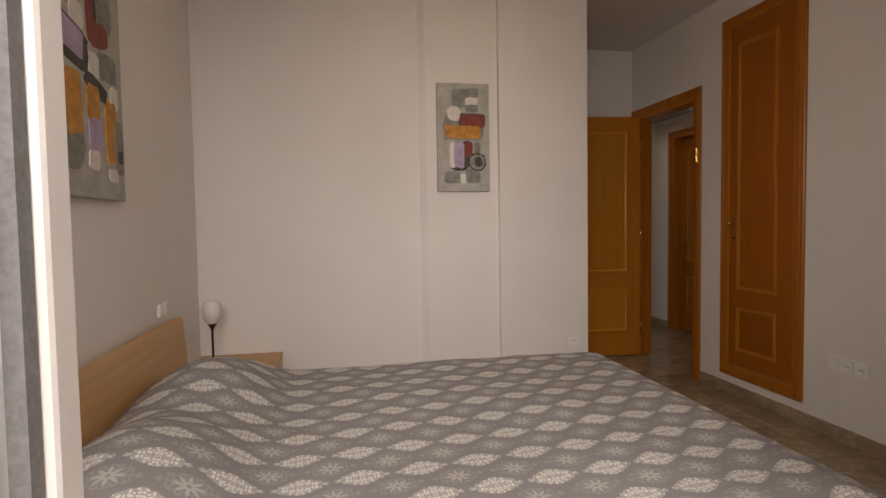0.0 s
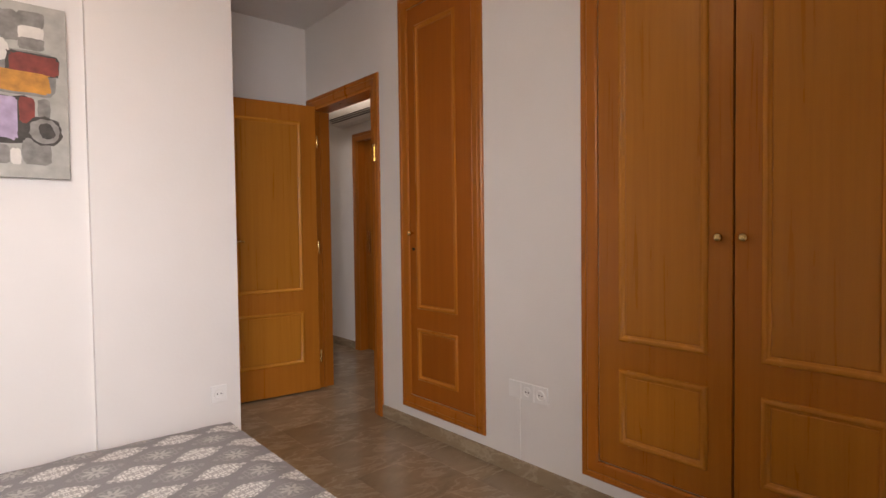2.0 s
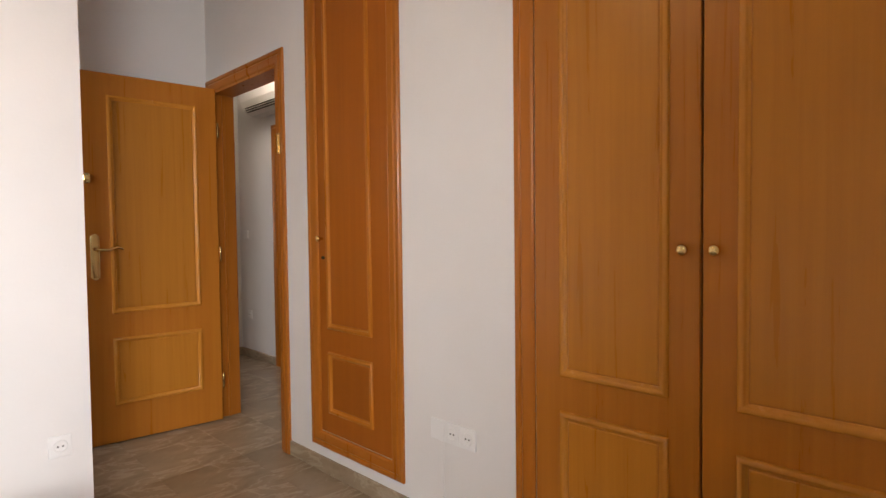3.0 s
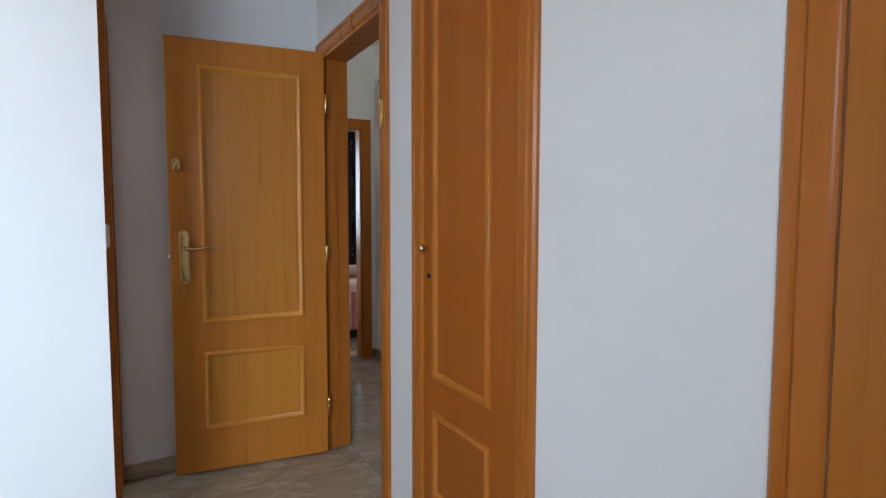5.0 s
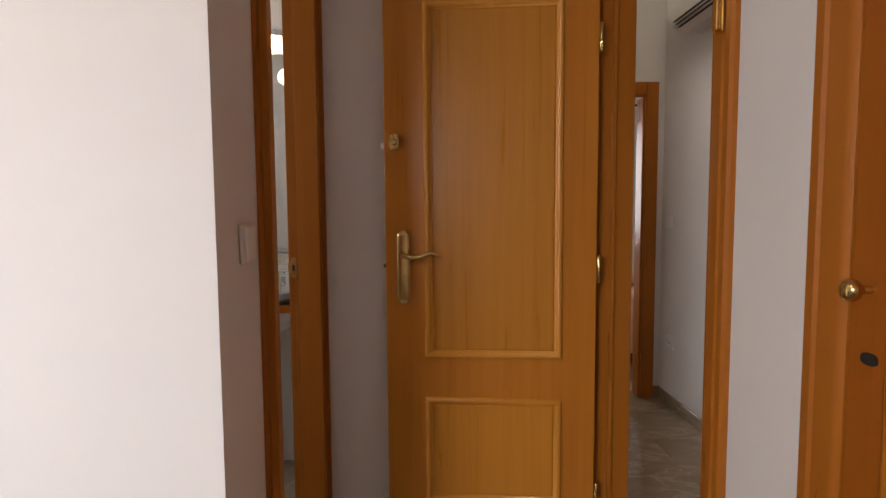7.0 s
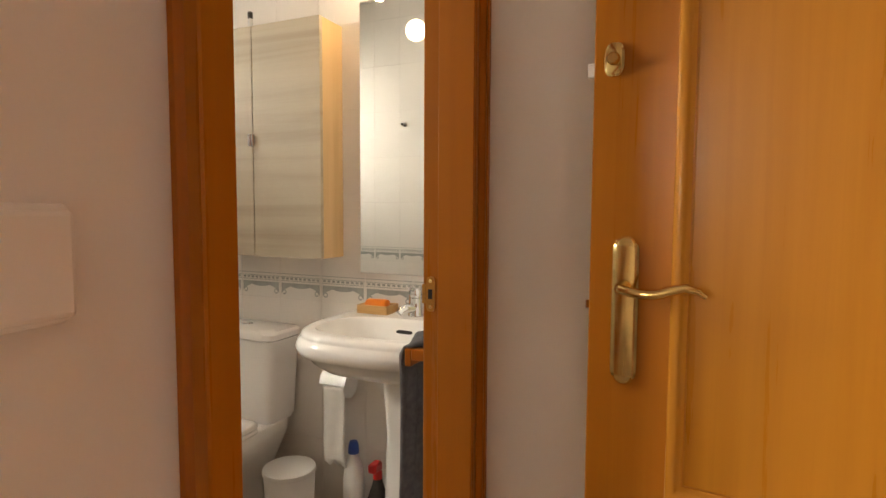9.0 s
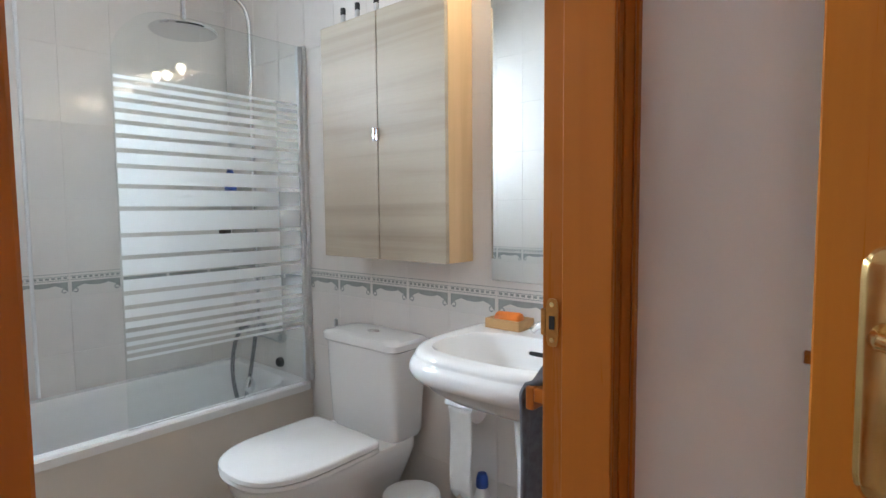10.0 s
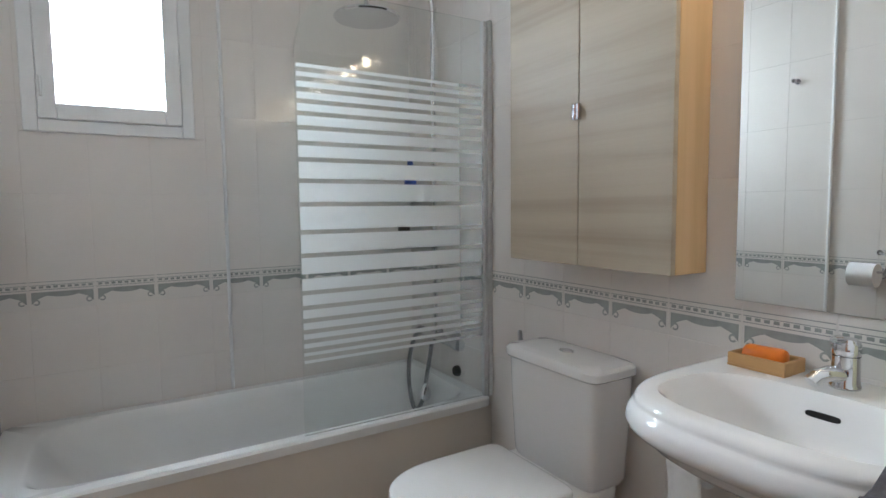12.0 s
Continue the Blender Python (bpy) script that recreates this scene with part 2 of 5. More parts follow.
def lathe(bm, cx, cy, profile, n=24):
    return loft(bm, [ring(cx, cy, z, max(r, 1e-4), max(r, 1e-4), n) for r, z in profile])


def tube(bm, pts, radius, n=10):
    pts = [Vector(p) for p in pts]
    rings = []
    side = None
    for i, p in enumerate(pts):
        d = (pts[min(i + 1, len(pts) - 1)] - pts[max(i - 1, 0)]).normalized()
        if side is None:
            side = d.cross(Vector((0, 0, 1)) if abs(d.z) < 0.9 else Vector((1, 0, 0))).normalized()
        side = (side - d * side.dot(d)).normalized()
        up = d.cross(side)
        r = radius[i] if isinstance(radius, (list, tuple)) else radius
        rings.append([tuple(p + side * (r * math.cos(2 * math.pi * k / n)) + up * (r * math.sin(2 * math.pi * k / n))) for k in range(n)])
    loft(bm, rings)


def arc_points(p0, p1, p2, n=10):
    a, b, c = Vector(p0), Vector(p1), Vector(p2)
    return [tuple(a * (1 - t) ** 2 + b * (2 * t * (1 - t)) + c * t * t) for t in [i / n for i in range(n + 1)]]


def bead(bm, u0, u1, v0, v1, profile):
    """A mitred frame on the plane y = 0; profile rows are (inset, y)."""
    rings = []
    for d, y in profile:
        rings.append([(u0 + d, y, v0 + d), (u1 - d, y, v0 + d), (u1 - d, y, v1 - d), (u0 + d, y, v1 - d)])
    loft(bm, rings, False, False)


MOULD = [(0, 0.0005), (0.001, -0.006), (0.004, -0.0105), (0.009, -0.0125), (0.014, -0.0115), (0.018, -0.008), (0.021, -0.004), (0.024, -0.0025), (0.027, 0.0005)]


def panel_leaf(parent, w, z0, z1, panels, t=0.035, frame_mat=OAK, panel_mat=OAK_GOLD, bead_mat=MOULDING):
    """A panelled leaf: front on the plane y = 0, thickness towards +y."""
    bm = bmesh.new()
    box(bm, 0, w, 0, t, z0, z1, 0.0025)
    part("door_slab", bm, frame_mat, parent)
    for u0, u1, v0, v1 in panels:
        bm = bmesh.new()
        bead(bm, u0, u1, v0, v1, MOULD)
        part("panel_moulding", bm, bead_mat, parent, "raised moulding round the panel", True)
        bm = bmesh.new()
        bead(bm, u0 + 0.027, u1 - 0.027, v0 + 0.027, v1 - 0.027, [(0, 0.0005), (0.004, -0.0022)])
        q = 0.031
        bm.faces.new([bm.verts.new(p) for p in ((u0 + q, -0.0022, v0 + q), (u1 - q, -0.0022, v0 + q), (u1 - q, -0.0022, v1 - q), (u0 + q, -0.0022, v1 - q))])
        part("door_panel", bm, panel_mat, parent)


def casing(parent, x, sign, y0, y1, z0, z1, w=0.075, t=0.016, bottom=False, name="casing"):
    """Profiled trim round an opening on a wall x = const; sign gives the side it stands out to. y0..z1 are its outer edges."""
    prof = [(0, 0), (0, 0.6 * t), (0.006, t), (0.022, t), (0.027, 0.7 * t), (0.033, t), (w - 0.012, t * 0.9), (w - 0.004, t * 0.55), (w, 0.3 * t), (w, 0)]
    bm = bmesh.new()
    rings = []
    for d, h in prof:
        xx = x + sign * h
        pts = [(xx, y0 + d, z0 + (d if bottom else 0)), (xx, y0 + d, z1 - d), (xx, y1 - d, z1 - d), (xx, y1 - d, z0 + (d if bottom else 0))]
        rings.append(pts)
    loft(bm, rings, False, False, closed=bottom)
    bmesh.ops.recalc_face_normals(bm, faces=bm.faces)
    return part(name, bm, OAK_TRIM, parent, "profiled wooden trim", True)


# ---- structure: bedroom ----
CZ = 2.64
XR, XL = 1.90, -1.46
YC = 2.985


def prism(outline, z0, z1):
    """An upright block over a flat outline."""
    bm = bmesh.new()
    loft(bm, [[(x, y, z) for x, y in outline] for z in (z0, z1)])
    bmesh.ops.recalc_face_normals(bm, faces=bm.faces)
    return bm


def wall_x(name, x0, x1, y0, y1, holes, label, top=CZ):
    """A wall between x0 and x1 with rectangular holes (y0, y1, z0, z1)."""
    bm = bmesh.new()
    ys = sorted({y0, y1, *[h[0] for h in holes], *[h[1] for h in holes]})
    for a, b in zip(ys, ys[1:]):
        cuts = sorted((h[2], h[3]) for h in holes if h[0] <= a + 1e-6 and h[1] >= b - 1e-6)
        z = 0.0
        for c0, c1 in cuts:
            if c0 > z + 1e-6:
                box(bm, x0, x1, a, b, z, c0)
            z = c1
        if z < top - 1e-6:
            box(bm, x0, x1, a, b, z, top)
    bmesh.ops.remove_doubles(bm, verts=bm.verts, dist=1e-5)
    inner = [f for f in bm.faces if sum(1 for g in bm.faces if g is not f and (g.calc_center_median() - f.calc_center_median()).length < 1e-5)]
    bmesh.ops.delete(bm, geom=inner, context="FACES")
    bmesh.ops.recalc_face_normals(bm, faces=bm.faces)
    return struct(name, bm, WALL, label, "wall")


wall_x("wall_east", XR, 2.02, -0.20, 4.035, [(0.545, 1.57, 0.2, 2.38), (2.285, 2.805, 0.2, 2.38), (3.168, 3.945, 0.0, 2.027)],
       "white painted plaster wall with built-in wardrobes and doorway")
struct("wall_pier", prism([(0.952, YC), (0.982, YC), (0.955, 3.292), (0.952, 3.292)], 0, CZ), WALL, "white plastered pier beside the bathroom door", "wall")
struct("wall_north_alcove", boxes((0.9522, 2.02, 4.035, 4.115, 0, CZ)), WALL, "white painted wall behind the open door", "wall")
struct("wall_north", boxes((0.385, 0.866, YC, 3.075, 0, CZ)), WALL, "white painted plaster wall beside the door", "wall")
# pillar's left edge is splayed: its darker slant stands in for a deep shaded side
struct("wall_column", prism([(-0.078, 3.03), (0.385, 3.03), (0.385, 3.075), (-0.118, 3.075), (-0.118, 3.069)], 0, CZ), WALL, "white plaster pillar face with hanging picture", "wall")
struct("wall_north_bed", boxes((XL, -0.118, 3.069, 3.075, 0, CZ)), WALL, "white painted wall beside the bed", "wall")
wall_x("wall_bath_door", 0.866, 0.952, YC, 4.115, [(3.315, 4.002, 0.0, 2.027)], "white plaster wall with the bathroom doorway")
struct("wall_west", boxes((XL - 0.25, XL, -0.20, 3.14, 0, CZ)), WALL, "white painted wall behind the bed", "wall")
struct("ceiling", boxes((XL - 0.25, 2.02, -0.20, 4.115, CZ, CZ + 0.15)), CEIL, "white painted ceiling", "ceiling")
bm = boxes((XL, -1.38, -0.20, 0.06, 0, CZ), (0.17, XR, -0.20, 0.06, 0, CZ), (-1.38, 0.17, -0.20, 0.06, 2.15, CZ))
struct("wall_south", bm, WALL, "white wall with a wide balcony opening", "wall")
struct("floor", boxes((XL, 2.02, -0.20, 4.115, -0.12, -0.0012)), GROUT, "polished brown marble tile floor", "floor")

# skirting of polished stone, 7 cm high
bm = bmesh.new()
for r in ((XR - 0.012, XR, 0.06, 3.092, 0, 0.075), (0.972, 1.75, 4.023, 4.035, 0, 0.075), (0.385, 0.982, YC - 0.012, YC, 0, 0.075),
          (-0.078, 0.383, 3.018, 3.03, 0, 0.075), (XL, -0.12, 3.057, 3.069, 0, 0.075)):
    box(bm, *r, bev=0.002)
struct("baseboard", bm, MARBLE, "polished brown stone skirting board", "baseboard")
struct("baseboard_pier", prism([(0.9825, 2.973), (0.994, 2.973), (0.968, 3.29), (0.9565, 3.29)], 0, 0.075), MARBLE, "polished brown stone skirting beside the bathroom door", "baseboard")

# ---- balcony door ----
door = thing("door_balcony", (-1.1, -0.02, 0), "white sliding balcony door pushed open", "sliding door", "", "structure")


def balcony(x0, x1, y0, y1):
    for a, b in ((x0, x0 + 0.06), (x1 - 0.06, x1)):
        bm = bmesh.new()
        box(bm, a, b, y0, y1, 0.03, 2.12, 0.006, 2)
        place(part("stile", bm, PVC, door))
    for a, b in ((0.03, 0.11), (2.05, 2.12)):
        place(part("rail", boxes((x0 + 0.061, x1 - 0.061, y0, y1, a, b), bev=0.004), PVC, door))
    pane = place(part("pane", boxes((x0 + 0.06, x1 - 0.06, (y0 + y1) / 2 - 0.004, (y0 + y1) / 2 + 0.004, 0.11, 2.05)), GLASS, door))
    pane.visible_shadow = False


def place(ob):
    """World-built part under a thing that has been moved: undo the parent's place."""
    ob.matrix_parent_inverse = ob.parent.matrix_basis.inverted()
    return ob


balcony(-1.36, -0.806, 0.005, 0.045)
balcony(-1.36, -0.826, -0.055, -0.015)
bm = bmesh.new()
box(bm, -0.8245, -0.8125, -0.0125, 0.0035, 0.04, 2.1)
place(part("brush_seal", bm, PVC_GREY, door, "grey brush seal strip"))
bm = boxes((-1.38, -1.361, -0.08, 0.065, 0, 2.15), (0.15, 0.17, -0.08, 0.065, 0, 2.15), (-1.361, 0.15, -0.08, 0.065, 2.125, 2.15), (-1.361, 0.15, -0.08, 0.065, -0.004, 0.022), bev=0.002)
place(part("track_frame", bm, PVC, door))
struct("balcony_floor", boxes((-3.5, 4.0, -1.9, -0.20, -0.12, -0.02)), TILE_OUT, "terracotta tiled balcony floor", "balcony")
# slab added out of view to hold sky light off the upper walls
struct("balcony_roof", boxes((-3.5, 4.0, -1.7, -0.20, 2.55, 2.75)), WALL, "unseen white slab added to cut the sky light", "roof")
struct("balcony_parapet", boxes((-3.5, 4.0, -2.05, -1.9, -0.12, 1.0)), WALL, "white rendered balcony parapet", "parapet")

# ---- wardrobes in the east wall ----


def wardrobe(name, y_far, y_near, leaves, label, knobs, keyholes, kz=1.10, frame_mat=OAK, panel_mat=OAK_GOLD):
    """Doors on the plane x = XR; leaves rows are (y far, y near, panel far, panel near)."""
    ob = thing(name, (XR, (y_far + y_near) / 2, 0.125), label, "wardrobe")
    place(casing(ob, XR, -1, y_near, y_far, 0.125, 2.455, bottom=True))
    # solid near-black block behind the doors, painting the shade in their gaps
    place(part("carcass", boxes((XR + 0.022, XR + 0.10, y_near + 0.076, y_far - 0.076, 0.2005, 2.3795)), DARK, ob))
    for a, b, p, q in leaves:
        leaf = new("door")
        leaf.parent = ob
        leaf.matrix_parent_inverse = ob.matrix_basis.inverted()
        leaf.matrix_basis = pose(XR - 0.004, a - 0.002, 0, 0, 0, -90)
        panel_leaf(leaf, a - b - 0.004, 0.203, 2.377, [(a - p, a - q, 0.70, 2.27), (a - p, a - q, 0.30, 0.592)], 0.02, frame_mat, panel_mat, MOULDING if frame_mat is OAK else OAK)
        for o in leaf.children:
            o.matrix_parent_inverse = Matrix()
    for y in knobs:
        bm = bmesh.new()
        lathe(bm, 0, 0, [(0.006, 0), (0.006, 0.012), (0.0095, 0.016), (0.0145, 0.022), (0.0155, 0.028), (0.013, 0.034), (0.007, 0.0375), (0, 0.038)], 20)
        bm.transform(pose(XR - 0.004, y, kz, 0, -90, 0))
        place(part("knob", bm, BRASS, ob, "round brass knob", True))
    for y in keyholes:
        bm = bmesh.new()
        loft(bm, [ring(0, 0, z, 0.008, 0.013, 16, 2.6) for z in (0, 0.003)])
        bm.transform(pose(XR - 0.004, y, 1.035, 0, -90, 0))
        place(part("keyhole_plate", bm, DARK, ob, "dark keyhole plate", True))
    return ob


wardrobe("built_in_wardrobe", 1.645, 0.47, [(1.57, 1.059, 1.478, 1.142), (1.057, 0.545, 0.975, 0.648)],
         "two-door varnished oak wardrobe built into the white wall", (1.098, 1.02), ())
wardrobe("built_in_closet", 2.88, 2.21, [(2.805, 2.285, 2.735, 2.405)],
         "tall narrow varnished oak closet door set in the wall", (2.77,), (2.765,), 1.125, OAK_RED, OAK_RED)

# ---- bedroom door ----
bed_door = thing("door_bedroom", (XR, 3.55, 0), "varnished oak doorway with brass fittings", "door frame", "", "structure")
place(casing(bed_door, XR, -1, 3.095, 4.018, 0, 2.10))
place(casing(bed_door, 2.02, 1, 3.095, 4.018, 0, 2.10))
for nm, r in (("jamb", (XR - 0.004, 2.024, 3.168, 3.186, 0, 2.027)), ("jamb", (XR - 0.004, 2.024, 3.927, 3.945, 0, 2.027)), ("jamb_head", (XR - 0.004, 2.024, 3.186, 3.927, 2.012, 2.027)),
              ("door_stop", (1.945, 1.96, 3.186, 3.198, 0, 2.012)), ("door_stop", (1.945, 1.96, 3.915, 3.927, 0, 2.012))):
    place(part(nm, boxes(r, bev=0.0015), OAK_TRIM, bed_door))
bm = boxes((XR - 0.0215, XR - 0.0165, 3.118, 3.146, 1.56, 1.67), (XR - 0.03, XR - 0.0216, 3.124, 3.140, 1.565, 1.665), bev=0.0012)
place(part("strike_box", bm, BRASS, bed_door, "brass lock keeper on the trim"))
leaf = thing("bedroom_door_leaf", (1.182, 3.955, 0), "varnished oak panelled door standing wide open", "door")
panel_leaf(leaf, 0.708, 0.008, 2.03, [(0.134, 0.597, 0.724, 1.912), (0.134, 0.597, 0.213, 0.585)])
bm = bmesh.new()
loft(bm, [[(p[0] + 0.062, -p[2], p[1] + 1.035) for p in ring(0, 0, z, rx, ry, 32, 12)] for z, rx, ry in ((0.0, 0.022, 0.116), (0.004, 0.022, 0.116), (0.0085, 0.0165, 0.112), (0.0088, 0.0155, 0.111))])
for s in (-1, 1):
    lathe_rows = [[(p[0] + 0.062, -p[2], p[1] + 1.035 + s * 0.112) for p in ring(0, 0, z, r, r * 0.9, 16)] for z, r in ((0.0, 0.0175), (0.004, 0.0175), (0.0085, 0.0135))]
    loft(bm, lathe_rows)
plate = part("handle_plate", bm, BRASS, leaf, "ornate brass back plate", True)
bm = bmesh.new()
tube(bm, [(0.062, -0.01, 1.078), (0.062, -0.045, 1.078)] + arc_points((0.064, -0.05, 1.078), (0.115, -0.055, 1.066), (0.135, -0.05, 1.079), 6) + [(0.16, -0.046, 1.086), (0.18, -0.043, 1.081), (0.19, -0.041, 1.073)],
     [0.011, 0.009] + [0.0085] * 7 + [0.0075, 0.006, 0.004], 10)
part("lever", bm, BRASS, plate, "curved brass lever handle", True)
bm = bmesh.new()
loft(bm, [[(p[0] + 0.035, -p[2], p[1] + 1.457) for p in ring(0, 0, z, rx, ry, 24, 3)] for z, rx, ry in ((0, 0.0165, 0.028), (0.005, 0.0165, 0.028), (0.008, 0.013, 0.024))])
loft(bm, [[(p[0] + 0.035, -p[2], p[1] + 1.457) for p in ring(0, 0, z, r, r, 18)] for z, r in ((0.005, 0.011), (0.016, 0.0105), (0.019, 0.008))])
part("bolt_rosette", bm, BRASS, leaf, "brass bolt knob", True)
part("bolt", boxes((-0.0125, 0.0015, 0.008, 0.022, 1.435, 1.458), bev=0.001), PVC, leaf, "pale bolt end")
part("latch", boxes((-0.010, 0.0015, 0.011, 0.021, 1.03, 1.046), bev=0.002), CHROME, leaf, "chrome latch")
for hz in (0.25, 1.03, 1.78):
    bm = bmesh.new()
    lathe(bm, 0.7135, -0.005, [(0.003, hz - 0.046), (0.0055, hz - 0.042), (0.0055, hz + 0.042), (0.003, hz + 0.046)], 12)
    part("hinge", bm, BRASS, leaf, "brass hinge", True)
leaf.rotation_euler = (0, 0, radians(-6.6))

# ---- bathroom doorway ----
bath_door = thing("door_bathroom", (0.93, 3.615, 0), "varnished oak bathroom door frame with brass strike", "door frame", "", "structure")
place(casing(bath_door, 0.952, 1, 3.292, 4.046, 0, 2.07, 0.040))
place(casing(bath_door, 0.866, -1, 3.286, 4.046, 0, 2.07, 0.044, 0.02))
for nm, r in (("jamb", (0.844, 0.956, 3.315, 3.331, 0, 2.027)), ("jamb", (0.844, 0.956, 3.985, 4.002, 0, 2.027)), ("jamb_head", (0.844, 0.956, 3.331, 3.985, 2.012, 2.027)),
              ("door_stop", (0.880, 0.9555, 3.976, 3.9848, 0, 2.012))):
    place(part(nm, boxes(r, bev=0.0015), OAK_TRIM, bath_door))
place(part("jamb_board", boxes((0.9685, 0.987, 3.294, 3.331, 0, 2.06), bev=0.002), OAK, bath_door, "plain oak board on the jamb"))
bm = bmesh.new()
loft(bm, [[(0.861 + p[0], 3.985 - p[2], 1.033 + p[1]) for p in ring(0, 0, z, 0.010, 0.036, 24, 4)] for z in (0.0, 0.0025)])
box(bm, 0.8425, 0.8505, 3.9815, 3.9848, 1.013, 1.053, 0.001)
strike = place(part("strike_plate", bm, plain("tarnished_brass", (0.50, 0.24, 0.065), 0.30, 0.8, 0.12, 60), bath_door, "worn brass strike plate", True))
part("strike_hole", boxes((0.8565, 0.8655, 3.9815, 3.9826, 1.023, 1.043)), DARK, strike)
for z in (1.007, 1.060):
    bm = bmesh.new()
    loft(bm, [[(0.861 + p[0], 3.9825 - p[2], z + p[1]) for p in ring(0, 0, h, r, r, 12)] for h, r in ((0.0, 0.0042), (0.0008, 0.0038), (0.0012, 0.002))])
    part("screw", bm, BRASS, strike, "brass screw head", True)

# ---- bed ----
def bed():
    ob = thing("bed", (-0.35, 1.45, 0), "double bed with light beech headboard, made up", "bed")
    place(part("base", boxes((-1.34, 0.58, 0.78, 2.2, 0.06, 0.26), bev=0.01), BEECH, ob))
    place(part("mattress", boxes((-1.35, 0.6, 0.76, 2.2, 0.262, 0.455), bev=0.03), PVC, ob))
    for x in (-1.25, 0.5):
        for y in (0.9, 2.1):
            place(part("leg", boxes((x - 0.03, x + 0.03, y - 0.03, y + 0.03, 0, 0.059), bev=0.004), BEECH, ob))
    bm = bmesh.new()
    rings = []
    for i in range(25):
        s = i / 24
        y = 0.60 + 1.90 * s
        top = 0.728 - 0.012 * abs(2 * s - 1) ** 8
        k = 0.075 * math.copysign(abs(2 * s - 1) ** 6, 2 * s - 1)
        rings.append([(-1.435, y + k, 0.2), (-1.38, y + k, 0.2), (-1.400, y, top - 0.012), (-1.407, y, top), (-1.428, y, top), (-1.436, y, top - 0.012)])
    loft(bm, rings)
    bmesh.ops.recalc_face_normals(bm, faces=bm.faces)
    place(part("headboard", bm, BEECH, ob, "light beech curved headboard", True))
    return ob


bed()


def quilt_mesh():
    bm = bmesh.new()
    uv = bm.loops.layers.uv.new("UVMap")
    nu, nv = 96, 84
    u0, u1, v0, v1 = -1.36, 0.655, 0.70, 2.255
    drop = 0.30
    grid = []
    for i in range(nu + 1):
        row = []
        for j in range(nv + 1):
            U = u0 + (u1 - u0 + drop) * i / nu
            V = v0 - drop + (v1 - v0 + 2 * drop) * j / nv
            x, y, z = U, V, 0.49
            over = 0.0
            if U > u1:
                over = U - u1
                x = u1 + 0.02 * math.sin(9 * V) * min(1, over * 4) + 0.02
            if V > v1:
                over = max(over, V - v1)
                y = v1 + 0.018 * math.sin(11 * U + 1) * min(1, over * 4) + 0.02
            if V < v0:
                over = max(over, v0 - V)
                y = v0 - 0.018 * math.sin(10 * U) * min(1, over * 4) - 0.02
            z -= over
            if over < 0.03:
                z -= 0.012 * (over / 0.03)
            if over == 0:
                e = min(u1 - U, V - v0, v1 - V)
                z -= 0.02 * max(0, 1 - e / 0.05) ** 2
                pil = max(0.0, 1 - abs(U + 1.15) / 0.33)
                bulge = (math.sin(pil * math.pi / 2) ** 1.5)
                lump = 0.5 + 0.5 * math.cos((V - 1.85) * 2 * math.pi / 0.78)
                side = max(0.0, min(1.0, (v1 - V) / 0.10)) * max(0.0, min(1.0, (V - v0) / 0.10))
                z += 0.15 * bulge * (0.62 + 0.38 * lump) * math.sin(side * math.pi / 2)
                z += 0.008 * noise.noise(Vector((x * 3.5, y * 3.5, 0))) + 0.004 * noise.noise(Vector((x * 11, y * 9, 3)))
            row.append((bm.verts.new((x, y, z)), (U, V)))
        grid.append(row)
    for i in range(nu):
        for j in range(nv):
            q = (grid[i][j], grid[i + 1][j], grid[i + 1][j + 1], grid[i][j + 1])
            f = bm.faces.new([v[0] for v in q])
            for lp, v in zip(f.loops, q):
                lp[uv].uv = v[1]
    return bm


quilt_ob = part("quilt", quilt_mesh(), QUILT, None, "", True)
tagged(quilt_ob, "grey quilt with white medallion print spread on the bed", "bedspread")
sol = quilt_ob.modifiers.new("thick", "SOLIDIFY")
sol.thickness, sol.offset = 0.012, -1

# ---- hall beyond the door ----
HE, HN = 2.82, 5.53
struct("hall_floor", boxes((2.02, HE + 0.12, 1.8, HN + 0.10, -0.12, -0.0012), (1.2, 2.02, 4.115, HN + 0.1, -0.12, -0.0012)), GROUT, "polished brown marble floor of the hall", "floor")
struct("hall_ceiling", boxes((1.0, HE + 0.12, 1.8, HN + 0.1, CZ - 0.02, CZ + 0.12)), CEIL, "white hall ceiling", "ceiling")
wall_x("hall_wall_east", HE, HE + 0.12, 1.8, HN + 0.10, [(4.12, 4.82, 0, 2.03)], "white hall wall with dark door", CZ - 0.02)
struct("hall_wall_south", boxes((2.02, HE, 1.7, 1.8, 0, CZ)), WALL, "white hall end wall", "wall")
struct("hall_wall_west", boxes((1.0, 1.2, 4.115, HN, 0, CZ - 0.02)), WALL, "white hall side wall", "wall")
bm = boxes((1.0, 1.98, HN, HN + 0.1, 0, CZ - 0.02), (2.70, HE, HN, HN + 0.1, 0, CZ - 0.02), (1.98, 2.70, HN, HN + 0.1, 1.94, CZ - 0.02))
struct("hall_wall_north", bm, WALL, "white hall wall with open doorway", "wall")
bm = bmesh.new()
for r in ((HE - 0.012, HE, 4.90, HN, 0, 0.075), (HE - 0.012, HE, 1.8, 4.04, 0, 0.075), (2.782, HE - 0.012, HN - 0.012, HN, 0, 0.075), (1.2, 1.9, HN - 0.012, HN, 0, 0.075)):
    box(bm, *r, bev=0.002)
struct("hall_baseboard", bm, MARBLE, "polished brown stone skirting in the hall", "baseboard")
hd = thing("door_hall_east", (HE, 4.47, 0), "closed dark-lit oak door in the hall", "door", "", "structure")
